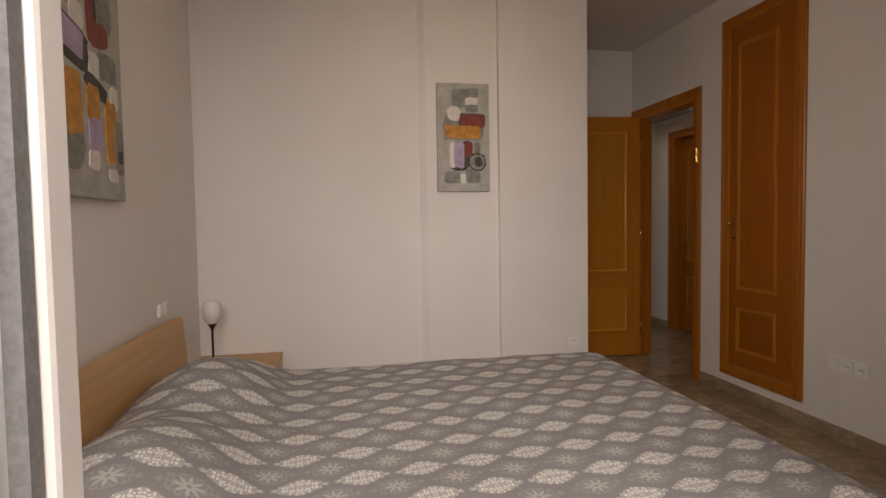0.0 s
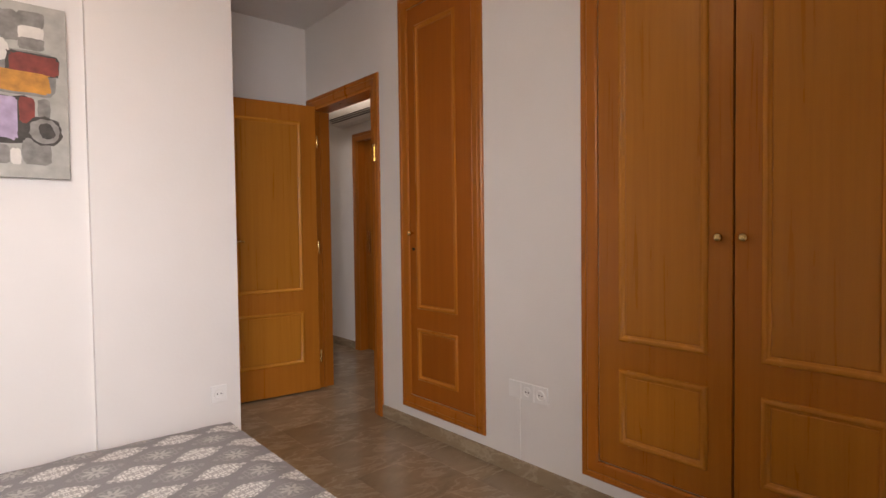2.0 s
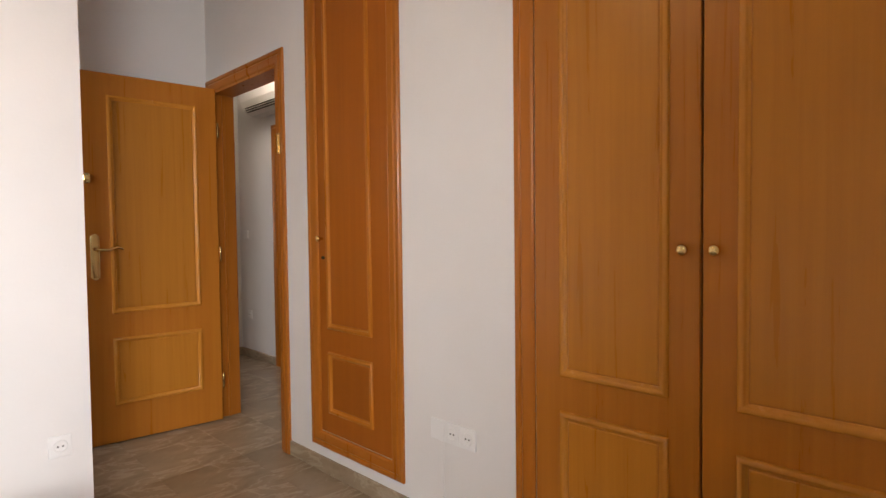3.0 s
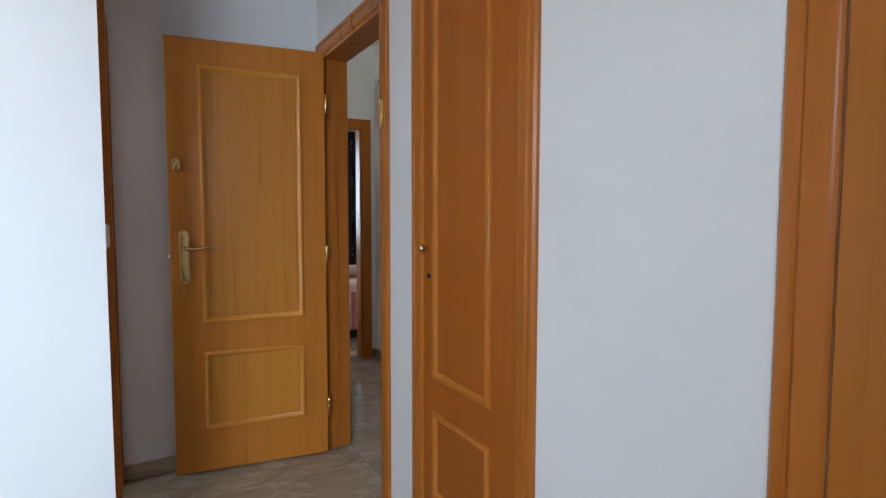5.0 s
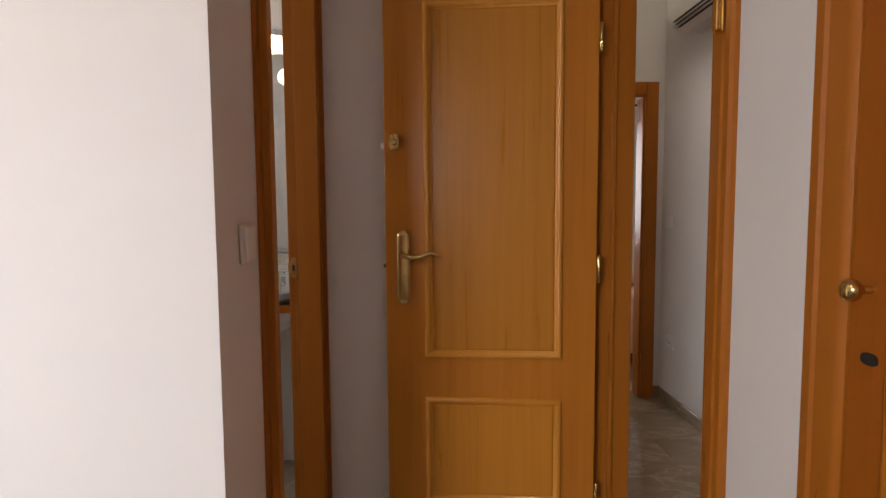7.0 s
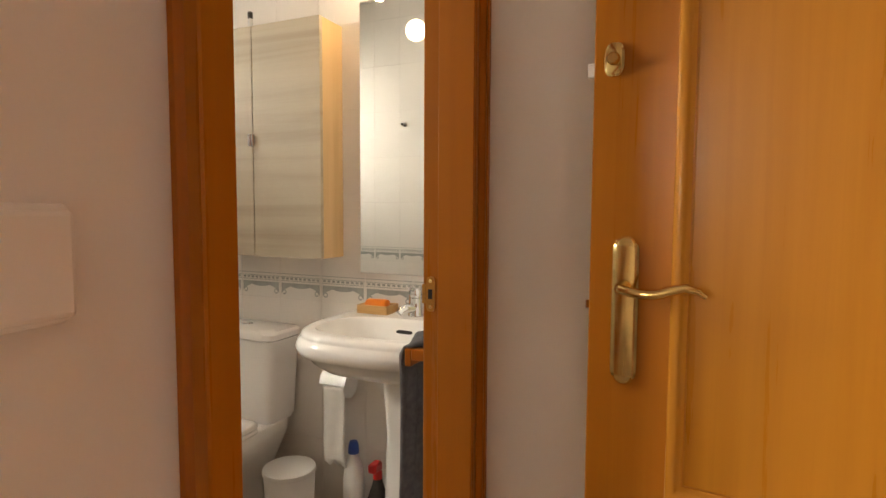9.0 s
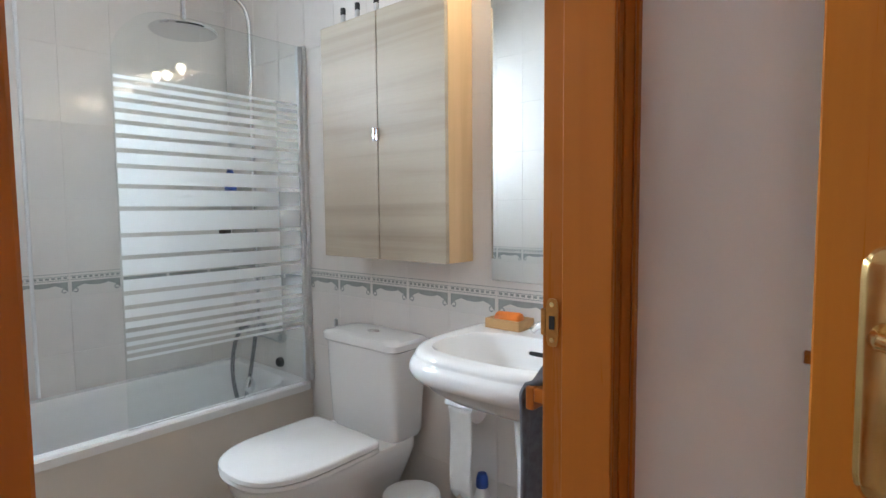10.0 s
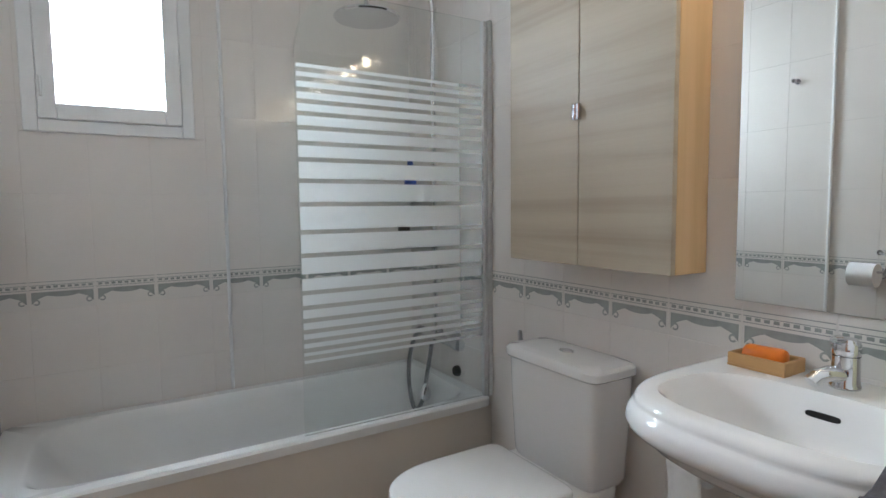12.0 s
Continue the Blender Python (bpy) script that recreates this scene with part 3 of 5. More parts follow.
place(casing(hd, HE, -1, 4.045, 4.895, 0, 2.075))
place(part("jamb", boxes((HE - 0.004, HE + 0.12, 4.12, 4.135, 0, 2.03), (HE - 0.004, HE + 0.12, 4.805, 4.82, 0, 2.03), (HE - 0.004, HE + 0.12, 4.135, 4.805, 2.015, 2.03)), OAK_TRIM, hd))
lf = new("door_leaf")
lf.parent = hd
lf.matrix_parent_inverse = hd.matrix_basis.inverted()
lf.matrix_basis = pose(HE + 0.07, 4.803, 0, 0, 0, -90)
panel_leaf(lf, 0.664, 0.006, 2.012, [(0.12, 0.54, 0.724, 1.90), (0.12, 0.54, 0.213, 0.585)])
bm = bmesh.new()
loft(bm, [[(p[0] + 0.06, -p[2], p[1] + 1.035) for p in ring(0, 0, z, 0.0185, 0.117, 20, 4)] for z in (0, 0.008)])
part("handle_plate", bm, BRASS, lf, "brass back plate", True)
nd = thing("door_hall_north", (2.35, HN, 0), "oak doorway into the far bedroom", "door frame", "", "structure")
bm = boxes((2.698, 2.778, HN - 0.016, HN, 0, 2.012), (1.905, 1.985, HN - 0.016, HN, 0, 2.012), (1.985, 2.698, HN - 0.016, HN, 1.932, 2.012),
           (2.683, 2.70, HN, HN + 0.1, 0, 1.94), (1.98, 1.997, HN, HN + 0.1, 0, 1.94), (1.997, 2.683, HN, HN + 0.1, 1.923, 1.94), bev=0.003)
place(part("frame", bm, OAK_TRIM, nd))

# wall-mounted cooling unit
ac = thing("air_conditioner", (HE - 0.1, 4.7, 2.25), "white wall-mounted split air conditioner", "air conditioner")
bm = bmesh.new()
prof = [(HE, 2.17), (HE - 0.10, 2.165), (HE - 0.165, 2.20), (HE - 0.19, 2.27), (HE - 0.185, 2.38), (HE - 0.16, 2.415), (HE, 2.42)]
loft(bm, [[(x, y, z) for x, z in prof] for y in (4.28, 5.08)])
bmesh.ops.recalc_face_normals(bm, faces=bm.faces)
place(part("case", bm, PVC, ac))
bm = bmesh.new()
for k in range(3):
    z, x = 2.183 + 0.014 * k, HE - 0.148 - 0.012 * k
    box(bm, x - 0.008, x + 0.004, 4.33, 5.03, z, z + 0.004)
place(part("outlet_louvre", bm, DARK, ac, "dark air outlet slats"))

# far bedroom, seen through two doorways
struct("far_room_floor", boxes((0.8, 4.2, HN + 0.1, 8.4, -0.12, 0.0)), MARBLE, "polished brown floor of the far bedroom", "floor")
struct("far_room_ceiling", boxes((0.8, 4.2, HN + 0.1, 8.4, CZ - 0.02, CZ + 0.12)), CEIL, "white ceiling of the far bedroom", "ceiling")
struct("far_room_walls", boxes((0.7, 0.8, HN + 0.1, 8.4, 0, CZ), (4.2, 4.3, HN + 0.1, 8.4, 0, CZ), (0.8, 4.2, 8.4, 8.5, 0, CZ)), WALL, "white walls of the far bedroom", "wall")
CURT = plain("black_patterned_curtain", (0.012, 0.012, 0.014), 0.85, 0, 0.5, 12)
CURT_SQ = plain("grey_woven_square", (0.22, 0.21, 0.2), 0.8)
COVER = plain("peach_bedspread", (0.68, 0.43, 0.30), 0.9, 0, 0.25, 5, 0.2)
COVER_RED = plain("faded_red_cloth", (0.55, 0.16, 0.10), 0.9, 0, 0.2, 8, 0.2)
cur = thing("curtain", (3.23, 7.9, 0.1), "black curtain with small grey woven squares", "curtain")
bm = bmesh.new()
rows = []
for i in range(61):
    x = 2.93 + 0.60 * i / 60
    rows.append((x, 7.9 + 0.035 * math.sin(i * 0.85), 0.0))
loft(bm, [[(x, y, z) for x, y, _ in rows] for z in (0.12, 1.2, 2.28)], False, False, False)
place(part("cloth", bm, CURT, cur, "", True))
for zc in (0.7, 0.78, 1.15, 1.23, 1.6, 1.68, 2.05, 2.13):
    for i in range(5, 60, 8):
        x, y, _ = rows[i]
        place(part("woven_square", boxes((x - 0.014, x + 0.014, y - 0.004, y - 0.001, zc - 0.016, zc + 0.016)), CURT_SQ, cur))
bm = bmesh.new()
tube(bm, [(2.6, 7.9, 2.31), (3.9, 7.9, 2.31)], 0.012)
place(part("rod", bm, DARK, cur, "", True))
fb = thing("far_bed", (2.6, 6.7, 0), "bed with peach and red bedspread", "bed")
place(part("mattress", boxes((2.05, 3.5, 6.28, 7.18, 0.25, 0.50), bev=0.05), PVC, fb))
bm = bmesh.new()
box(bm, 2.0, 3.55, 6.24, 7.24, 0.08, 0.54, 0.06, 3)
place(part("bedspread", bm, COVER, fb, "peach bedspread", True))
for k in range(4):
    bm = bmesh.new()
    y = 6.232 - 0.002 * (k % 2)
    box(bm, 2.72 + 0.13 * k, 2.765 + 0.13 * k, y, y + 0.02, 0.10, 0.47, 0.004)
    place(part("stripe", bm, COVER_RED, fb, "faded red stripe"))
bm = bmesh.new()
tube(bm, [(2.62, 6.86, 0.605), (2.64, 6.86, 0.605), (2.70, 6.86, 0.605), (3.40, 6.86, 0.605), (3.46, 6.86, 0.605), (3.48, 6.86, 0.605)], [0.03, 0.055, 0.066, 0.066, 0.055, 0.03], 18)
place(part("bolster", bm, COVER, fb, "peach bolster pillow", True))
place(part("base", boxes((2.1, 3.45, 6.32, 7.14, 0, 0.249)), DARK, fb))


# unseen lamp added to brighten the hall
hl = thing("hall_fill", (2.40, 4.45, 2.6), "unseen round fill lamp added on the hall ceiling", "ceiling lamp")
bm = bmesh.new()
lathe(bm, 2.40, 4.45, [(0.12, 2.619), (0.12, 2.60), (0.10, 2.575), (0.05, 2.56), (0, 2.557)], 28)
place(part("shade", bm, glow("hall_fill_glow", (1.0, 0.88, 0.72), 6.0), hl, "glowing disc of the added fill lamp", True))
point_light("hall_lamp_light", (2.40, 4.45, 2.47), 9, (1.0, 0.86, 0.70), 0.1)

# ---- small things in the bedroom ----
lampc = thing("ceiling_lamp", (0.12, 1.88, 2.56), "round frosted glass ceiling lamp, lit", "ceiling lamp")
bm = bmesh.new()
lathe(bm, 0.12, 1.88, [(0.10, 2.64), (0.10, 2.615), (0.085, 2.61)], 32)
place(part("mount", bm, BRASS, lampc, "brass ceiling mount", True))
bm = bmesh.new()
lathe(bm, 0.12, 1.88, [(0.12, 2.608), (0.15, 2.59), (0.148, 2.565), (0.12, 2.535), (0.07, 2.515), (0.001, 2.508)], 32)
place(part("shade", bm, glow("lit_opal_glass", (1.0, 0.72, 0.40), 16.0), lampc, "lit opal glass bowl", True))
point_light("ceiling_lamp_light", (0.12, 1.88, 2.44), 7, (1.0, 0.66, 0.34), 0.12)

CANVAS = plain("grey_canvas_paint", (0.42, 0.42, 0.39), 0.8, 0, 0.18, 14, 0.35)
P_DARK = plain("umber_paint", (0.05, 0.045, 0.04), 0.6, 0, 0.4, 30, 0.4)
P_GREY = plain("mid_grey_paint", (0.24, 0.235, 0.22), 0.7, 0, 0.3, 25, 0.4)
P_RED = plain("oxblood_paint", (0.22, 0.035, 0.025), 0.55, 0, 0.3, 25, 0.4)
P_OCHRE = plain("ochre_paint", (0.52, 0.23, 0.03), 0.55, 0, 0.3, 25, 0.4)
P_LILAC = plain("lilac_paint", (0.42, 0.34, 0.5), 0.6, 0, 0.2, 25, 0.4)
P_WHITE = plain("thick_white_paint", (0.7, 0.68, 0.64), 0.6, 0, 0.1, 25, 0.4)


def blot(bm, cx, cy, rx, ry, power, depth, seed, turn=0.0):
    rnd = random.Random(seed)
    n = 28
    pts = []
    for x, y, _ in ring(0, 0, 0, rx, ry, n, power):
        k = 1 + rnd.uniform(-0.07, 0.07)
        c, s = math.cos(turn), math.sin(turn)
        pts.append((cx + k * (x * c - y * s), cy + k * (x * s + y * c)))
    loft(bm, [[(x, -depth * d, y) for x, y in pts] for d in (0.0, 1.0)], False, True)
    bmesh.ops.recalc_face_normals(bm, faces=bm.faces)


def picture(name, w, h, blots, m, label):
    ob = thing(name, (0, 0, 0), label, "painting", "abstract canvases")
    bm = bmesh.new()
    box(bm, 0, w, 0.0, 0.032, 0, h, 0.003, 2)
    part("canvas", bm, CANVAS, ob)
    for i, (mat, u, v, ru, rv, pw, turn) in enumerate(blots):
        bm = bmesh.new()
        blot(bm, u * w, v * h, ru * w, rv * h, pw, 0.0006 + 0.00025 * i, i + int(w * 100), turn)
        part("paint_patch", bm, mat, ob)
    ob.matrix_basis = m
    return ob


picture("painting", 0.335, 0.675, [
    (P_GREY, 0.42, 0.86, 0.14, 0.085, 4, 0.05), (P_GREY, 0.66, 0.91, 0.13, 0.045, 5, 0), (P_WHITE, 0.66, 0.83, 0.12, 0.04, 5, 0), (P_GREY, 0.66, 0.77, 0.12, 0.035, 5, 0),
    (P_GREY, 0.5, 0.60, 0.38, 0.13, 5, 0), (P_WHITE, 0.32, 0.72, 0.13, 0.07, 2.2, 0), (P_DARK, 0.67, 0.655, 0.26, 0.065, 6, -0.02), (P_RED, 0.68, 0.655, 0.23, 0.055, 6, -0.02), (P_OCHRE, 0.48, 0.55, 0.35, 0.06, 6, -0.03),
    (P_DARK, 0.45, 0.33, 0.20, 0.135, 6, 0), (P_WHITE, 0.29, 0.34, 0.06, 0.12, 5, 0), (P_LILAC, 0.41, 0.34, 0.1, 0.125, 6, 0), (P_RED, 0.6, 0.39, 0.075, 0.075, 6, 0), (P_GREY, 0.76, 0.40, 0.06, 0.06, 5, 0),
    (P_GREY, 0.28, 0.13, 0.15, 0.055, 5, 0), (P_GREY, 0.68, 0.15, 0.14, 0.075, 5, 0), (P_DARK, 0.76, 0.275, 0.17, 0.085, 2.2, 0), (P_GREY, 0.76, 0.275, 0.145, 0.07, 2.2, 0), (P_DARK, 0.78, 0.275, 0.07, 0.045, 3, 0.3), (P_WHITE, 0.48, 0.12, 0.05, 0.045, 4, 0)],
    pose(-0.013, 2.997, 1.36), "tall grey abstract canvas with red, ochre and lilac patches")
picture("painting", 0.80, 0.80, [
    (P_GREY, 0.46, 0.86, 0.10, 0.12, 2.4, 0), (P_GREY, 0.82, 0.84, 0.08, 0.12, 2.6, 0.2), (P_DARK, 0.70, 0.78, 0.05, 0.1, 4, 0.1), (P_RED, 0.76, 0.70, 0.10, 0.055, 3, 0.2), (P_RED, 0.68, 0.75, 0.035, 0.10, 5, 0.1), (P_WHITE, 0.56, 0.72, 0.06, 0.05, 4, 0), (P_DARK, 0.5, 0.6, 0.15, 0.085, 5, -0.15), (P_LILAC, 0.49, 0.62, 0.12, 0.06, 5, -0.15),
    (P_GREY, 0.83, 0.58, 0.10, 0.06, 4, 0), (P_WHITE, 0.70, 0.56, 0.05, 0.05, 4, 0), (P_DARK, 0.72, 0.47, 0.11, 0.035, 4, -0.25), (P_WHITE, 0.90, 0.46, 0.04, 0.05, 4, 0), (P_GREY, 0.45, 0.24, 0.13, 0.14, 2.5, 0), (P_OCHRE, 0.50, 0.37, 0.07, 0.13, 5, 0.05), (P_OCHRE, 0.68, 0.39, 0.06, 0.08, 5, 0),
    (P_LILAC, 0.69, 0.27, 0.06, 0.07, 5, 0), (P_WHITE, 0.67, 0.16, 0.05, 0.04, 4, 0), (P_OCHRE, 0.85, 0.30, 0.055, 0.14, 5, 0), (P_WHITE, 0.86, 0.11, 0.045, 0.03, 4, 0), (P_GREY, 0.93, 0.24, 0.05, 0.12, 4, 0), (P_DARK, 0.94, 0.2, 0.03, 0.03, 4, 0), (P_OCHRE, 0.32, 0.36, 0.06, 0.10, 5, 0)],
    pose(XL + 0.033, 1.11, 1.263, 0, 0, 90), "large grey abstract canvas with ochre, lilac and red patches")

ns = thing("nightstand", (-1.22, 2.84, 0), "low light beech nightstand beside the bed", "nightstand")
place(part("top", boxes((-1.45, -0.985, 2.58, 3.065, 0.365, 0.39), bev=0.003), BEECH, ns))
place(part("body", boxes((-1.44, -1.0, 2.595, 3.06, 0.03, 0.364), bev=0.002), BEECH, ns))
place(part("drawer_front", boxes((-1.0, -0.988, 2.60, 3.055, 0.05, 0.355), bev=0.002), BEECH, ns))
bm = bmesh.new()
lathe(bm, 0, 0, [(0.012, 0), (0.014, 0.012), (0.0, 0.02)], 16)
bm.transform(pose(-0.988, 2.8, 0.22, 0, 90, 0))
place(part("knob", bm, DARK, ns, "dark round knob", True))
for x in (-1.42, -1.03):
    for y in (2.62, 3.03):
        place(part("foot", boxes((x - 0.02, x + 0.02, y - 0.02, y + 0.02, 0, 0.0295)), BEECH, ns))
tl = thing("table_lamp", (-1.33, 2.80, 0.39), "table lamp with tulip-shaped white glass shade, unlit", "table lamp")
bm = bmesh.new()
lathe(bm, -1.33, 2.80, [(0.055, 0.39), (0.055, 0.40), (0.02, 0.41), (0.006, 0.415), (0.006, 0.592), (0.012, 0.604), (0.026, 0.628), (0.022, 0.63)], 20)
place(part("stand", bm, plain("bronze_lamp_stand", (0.06, 0.04, 0.03), 0.35, 0.8), tl, "slim bronze stand", True))
bm = bmesh.new()
lathe(bm, -1.33, 2.80, [(0.02, 0.622), (0.042, 0.65), (0.052, 0.685), (0.05, 0.72), (0.039, 0.75), (0.036, 0.75), (0.047, 0.718), (0.049, 0.685)], 24)
place(part("shade", bm, plain("opal_glass_shade", (0.75, 0.73, 0.7), 0.25), tl, "white glass tulip shade", True))
wl = thing("wall_switch", (XL + 0.01, 2.45, 0.79), "white bedside wall switches above the headboard", "switch")
place(part("plate", boxes((XL, XL + 0.012, 2.32, 2.355, 0.745, 0.805), bev=0.003), PVC, wl))
place(part("plate", boxes((XL, XL + 0.012, 2.40, 2.435, 0.745, 0.805), bev=0.003), PVC, wl))


def socket(name, place_m, gangs, label):
    ob = thing(name, (0, 0, 0), label, "socket", "wall sockets")
    w = 0.076
    for g in range(gangs):
        bm = bmesh.new()
        box(bm, g * w, g * w + w - 0.002, -0.009, 0, -0.04, 0.04, 0.003, 2)
        part("plate", bm, PVC, ob)
        if g or gangs == 1:
            bm = bmesh.new()
            loft(bm, [[(g * w + 0.037 + x, y, z) for x, z, _ in ring(0, 0, 0, r, r, 20)] for r, y in ((0.024, -0.0091), (0.022, -0.013), (0.019, -0.013), (0.018, -0.0095))], False, True)
            bmesh.ops.recalc_face_normals(bm, faces=bm.faces)
            part("socket_well", bm, PVC, ob, "", True)
            for dx in (-0.008, 0.008):
                bm = bmesh.new()
                loft(bm, [[(g * w + 0.037 + dx + x, y, z) for x, z, _ in ring(0, 0, 0, 0.0032, 0.0032, 10)] for y in (-0.0096, -0.0105)])
                part("pin_hole", bm, DARK, ob)
    ob.matrix_basis = place_m
    return ob


socket("wall_socket", pose(0.842, YC, 0.374), 1, "white square wall socket low on the wall")
socket("wall_socket", pose(XR, 2.05, 0.40, 0, 0, -90), 3, "white triple wall socket strip between the wardrobes")
con = tagged(part("cable_conduit", boxes((XR - 0.006, XR, 1.985, 2.0, 0.0755, 0.359), bev=0.001), WALL, None), "painted cable cover strip running down the wall", "conduit")


def switch(m, label):
    ob = thing("light_switch", (0, 0, 0), label, "light switch", "light switches")
    bm = bmesh.new()
    box(bm, -0.039, 0.039, -0.009, 0, -0.038, 0.038, 0.004, 2)
    part("plate", bm, PVC, ob)
    bm = bmesh.new()
    box(bm, -0.037, 0.037, -0.016, -0.0085, -0.034, 0.034, 0.005, 2)
    part("rocker", bm, PVC, ob)
    ob.matrix_basis = m
    return ob


switch(pose(0.9675, 3.162, 1.168, 0, 0, 95.0), "white rocker light switch beside the bathroom door")
switch(pose(HE, 5.40, 1.14, 0, 0, -90), "white rocker light switch in the hall")
socket("wall_socket", pose(HE, 5.40, 0.40, 0, 0, -90), 1, "white square wall socket in the hall")

# ---- bathroom ----
BX, BY, BS, BE = -1.42, 4.72, 3.085, 0.865
CER = plain("white_ceramic_tile", (0.75, 0.71, 0.665), 0.14, 0, 0.03, 3)
CERB = plain("border_ceramic", (0.73, 0.70, 0.655), 0.16, 0, 0.03, 3)
DECOR = plain("grey_green_glaze", (0.34, 0.355, 0.335), 0.25, 0, 0.15, 20)
JOINT = plain("pale_tile_grout", (0.70, 0.66, 0.615), 0.6)
CHINA = plain("white_sanitary_china", (0.82, 0.81, 0.79), 0.06, 0, 0.015, 2)
ENAMEL = plain("white_bath_enamel", (0.80, 0.80, 0.78), 0.1, 0, 0.02, 2)
PALE = wood("pale_oak_laminate", (0.47, 0.405, 0.31), (0.415, 0.35, 0.26), (0.30, 0.24, 0.17), 0.45, "x", 0.36, 9)
# cabinet side: the mirror lamp's warm light is mixed into this golden tone
PALE_LAMPLIT = wood("pale_oak_lamplit_side", (0.66, 0.46, 0.26), (0.60, 0.41, 0.22), (0.50, 0.33, 0.165), 0.45, "z", 0.6)
FROST, fnt, fb_ = mat_new("frosted_print", 0.6, 0, (0.9, 0.92, 0.91))
tr_ = fnt.nodes.new("ShaderNodeBsdfTranslucent")
tr_.inputs[0].default_value = (0.95, 0.97, 0.96, 1)
mx_ = fnt.nodes.new("ShaderNodeMixShader")
mx_.inputs[0].default_value = 0.5
fnt.links.new(fb_.outputs[0], mx_.inputs[1])
fnt.links.new(tr_.outputs[0], mx_.inputs[2])
fnt.links.new(mx_.outputs[0], fnt.nodes["Material Output"].inputs[0])
# see-through print for stripe ends, standing for a hazy reflection on the glass
FROST_THIN, fnt, fb_ = mat_new("see_through_frosted_print", 0.6, 0, (0.9, 0.92, 0.91))
tr_ = fnt.nodes.new("ShaderNodeBsdfTransparent")
mx_ = fnt.nodes.new("ShaderNodeMixShader")
mx_.inputs[0].default_value = 0.72
fnt.links.new(fb_.outputs[0], mx_.inputs[1])
fnt.links.new(tr_.outputs[0], mx_.inputs[2])
fnt.links.new(mx_.outputs[0], fnt.nodes["Material Output"].inputs[0])
ALU = plain("brushed_aluminium", (0.66, 0.67, 0.66), 0.38, 0.6, 0.04, 40)
HOSE = plain("dark_metal_hose", (0.26, 0.265, 0.275), 0.28, 1.0, 0.1, 90)
MIRROR = mat_new("silvered_mirror", 0.004, 1.0, (0.90, 0.92, 0.91))[0]

bm = boxes((BX - 0.30, BX - 0.0012, BS - 0.01, BY + 0.15, 0, 1.50), (BX - 0.30, BX - 0.0012, BS - 0.01, 3.225, 1.50, 2.20), (BX - 0.30, BX - 0.0012, 3.735, BY + 0.15, 1.50, 2.20), (BX - 0.30, BX - 0.0012, BS - 0.01, BY + 0.15, 2.20, CZ))
struct("bath_wall_west", bm, JOINT, "white tiled bathroom wall with small window", "wall")
struct("bath_wall_north", boxes((BX - 0.0012, 1.0, BY + 0.0012, BY + 0.15, 0, CZ)), JOINT, "white tiled bathroom wall behind the basin", "wall")
struct("bath_wall_south", boxes((BX - 0.0012, 0.87, BS - 0.0098, BS - 0.0012, 0, CZ)), JOINT, "white tiled bathroom wall opposite the mirror", "wall")
struct("bath_wall_east", boxes((0.866, 0.985, 4.115, BY + 0.001, 0, CZ)), WALL, "white bathroom side wall", "wall")
struct("bath_ceiling", boxes((BX - 0.30, 1.0, 4.1155, BY + 0.15, CZ, CZ + 0.15)), CEIL, "white bathroom ceiling", "ceiling")
struct("bath_floor", boxes((BX - 0.006, 0.985, 3.075, BY + 0.006, -0.12, -0.003)), MARBLE, "polished brown bathroom floor", "floor")

# window
win = thing("window_bath", (BX, 3.478, 1.48), "small white bathroom window letting in bright daylight", "window", "", "structure")


def frame_x(x0, x1, ya, yb, za, zb, w):
    return boxes((x0, x1, ya, ya + w, za, zb), (x0, x1, yb - w, yb, za, zb), (x0, x1, ya + w, yb - w, za, za + w), (x0, x1, ya + w, yb - w, zb - w, zb), bev=0.003)


place(part("window_frame", frame_x(BX - 0.05, BX + 0.012, 3.204, 3.752, 1.48, 2.225, 0.045), PVC, win))
place(part("sash", frame_x(BX - 0.04, BX + 0.022, 3.25, 3.706, 1.526, 2.178, 0.055), PVC, win))
pane = place(part("pane", boxes((BX - 0.012, BX - 0.006, 3.305, 3.651, 1.581, 2.123)), GLASS, win))
pane.visible_shadow = False
bm = bmesh.new()
lathe(bm, BX + 0.026, 3.262, [(0.006, 1.60), (0.006, 1.67)], 10)
place(part("hinge", bm, PVC, win, "", True))
back = struct("sky_backdrop", boxes((BX - 1.5, BX - 1.45, 1.5, 5.5, 0.0, 4.0)), glow("bright_hazy_sky", (0.93, 0.97, 1.0), 7.0), "bright hazy sky outside the window", "backdrop")

# bath tub
tub = thing("bathtub", (-1.08, 3.93, 0), "white built-in bathtub with pale front panel", "bathtub")
bm = bmesh.new()
X0, X1, Y0, Y1 = BX + 0.001, -0.742, BS + 0.003, BY - 0.001
rings = []


def rect_ring(x0, x1, y0, y1, z, n=48, p=30):
    return ring((x0 + x1) / 2, (y0 + y1) / 2, z, (x1 - x0) / 2, (y1 - y0) / 2, n, p)


rings = [rect_ring(X0, X1, Y0, Y1, 0.41), rect_ring(X0, X1, Y0, Y1, 0.438), rect_ring(X0 + 0.008, X1 - 0.008, Y0 + 0.008, Y1 - 0.008, 0.446)]
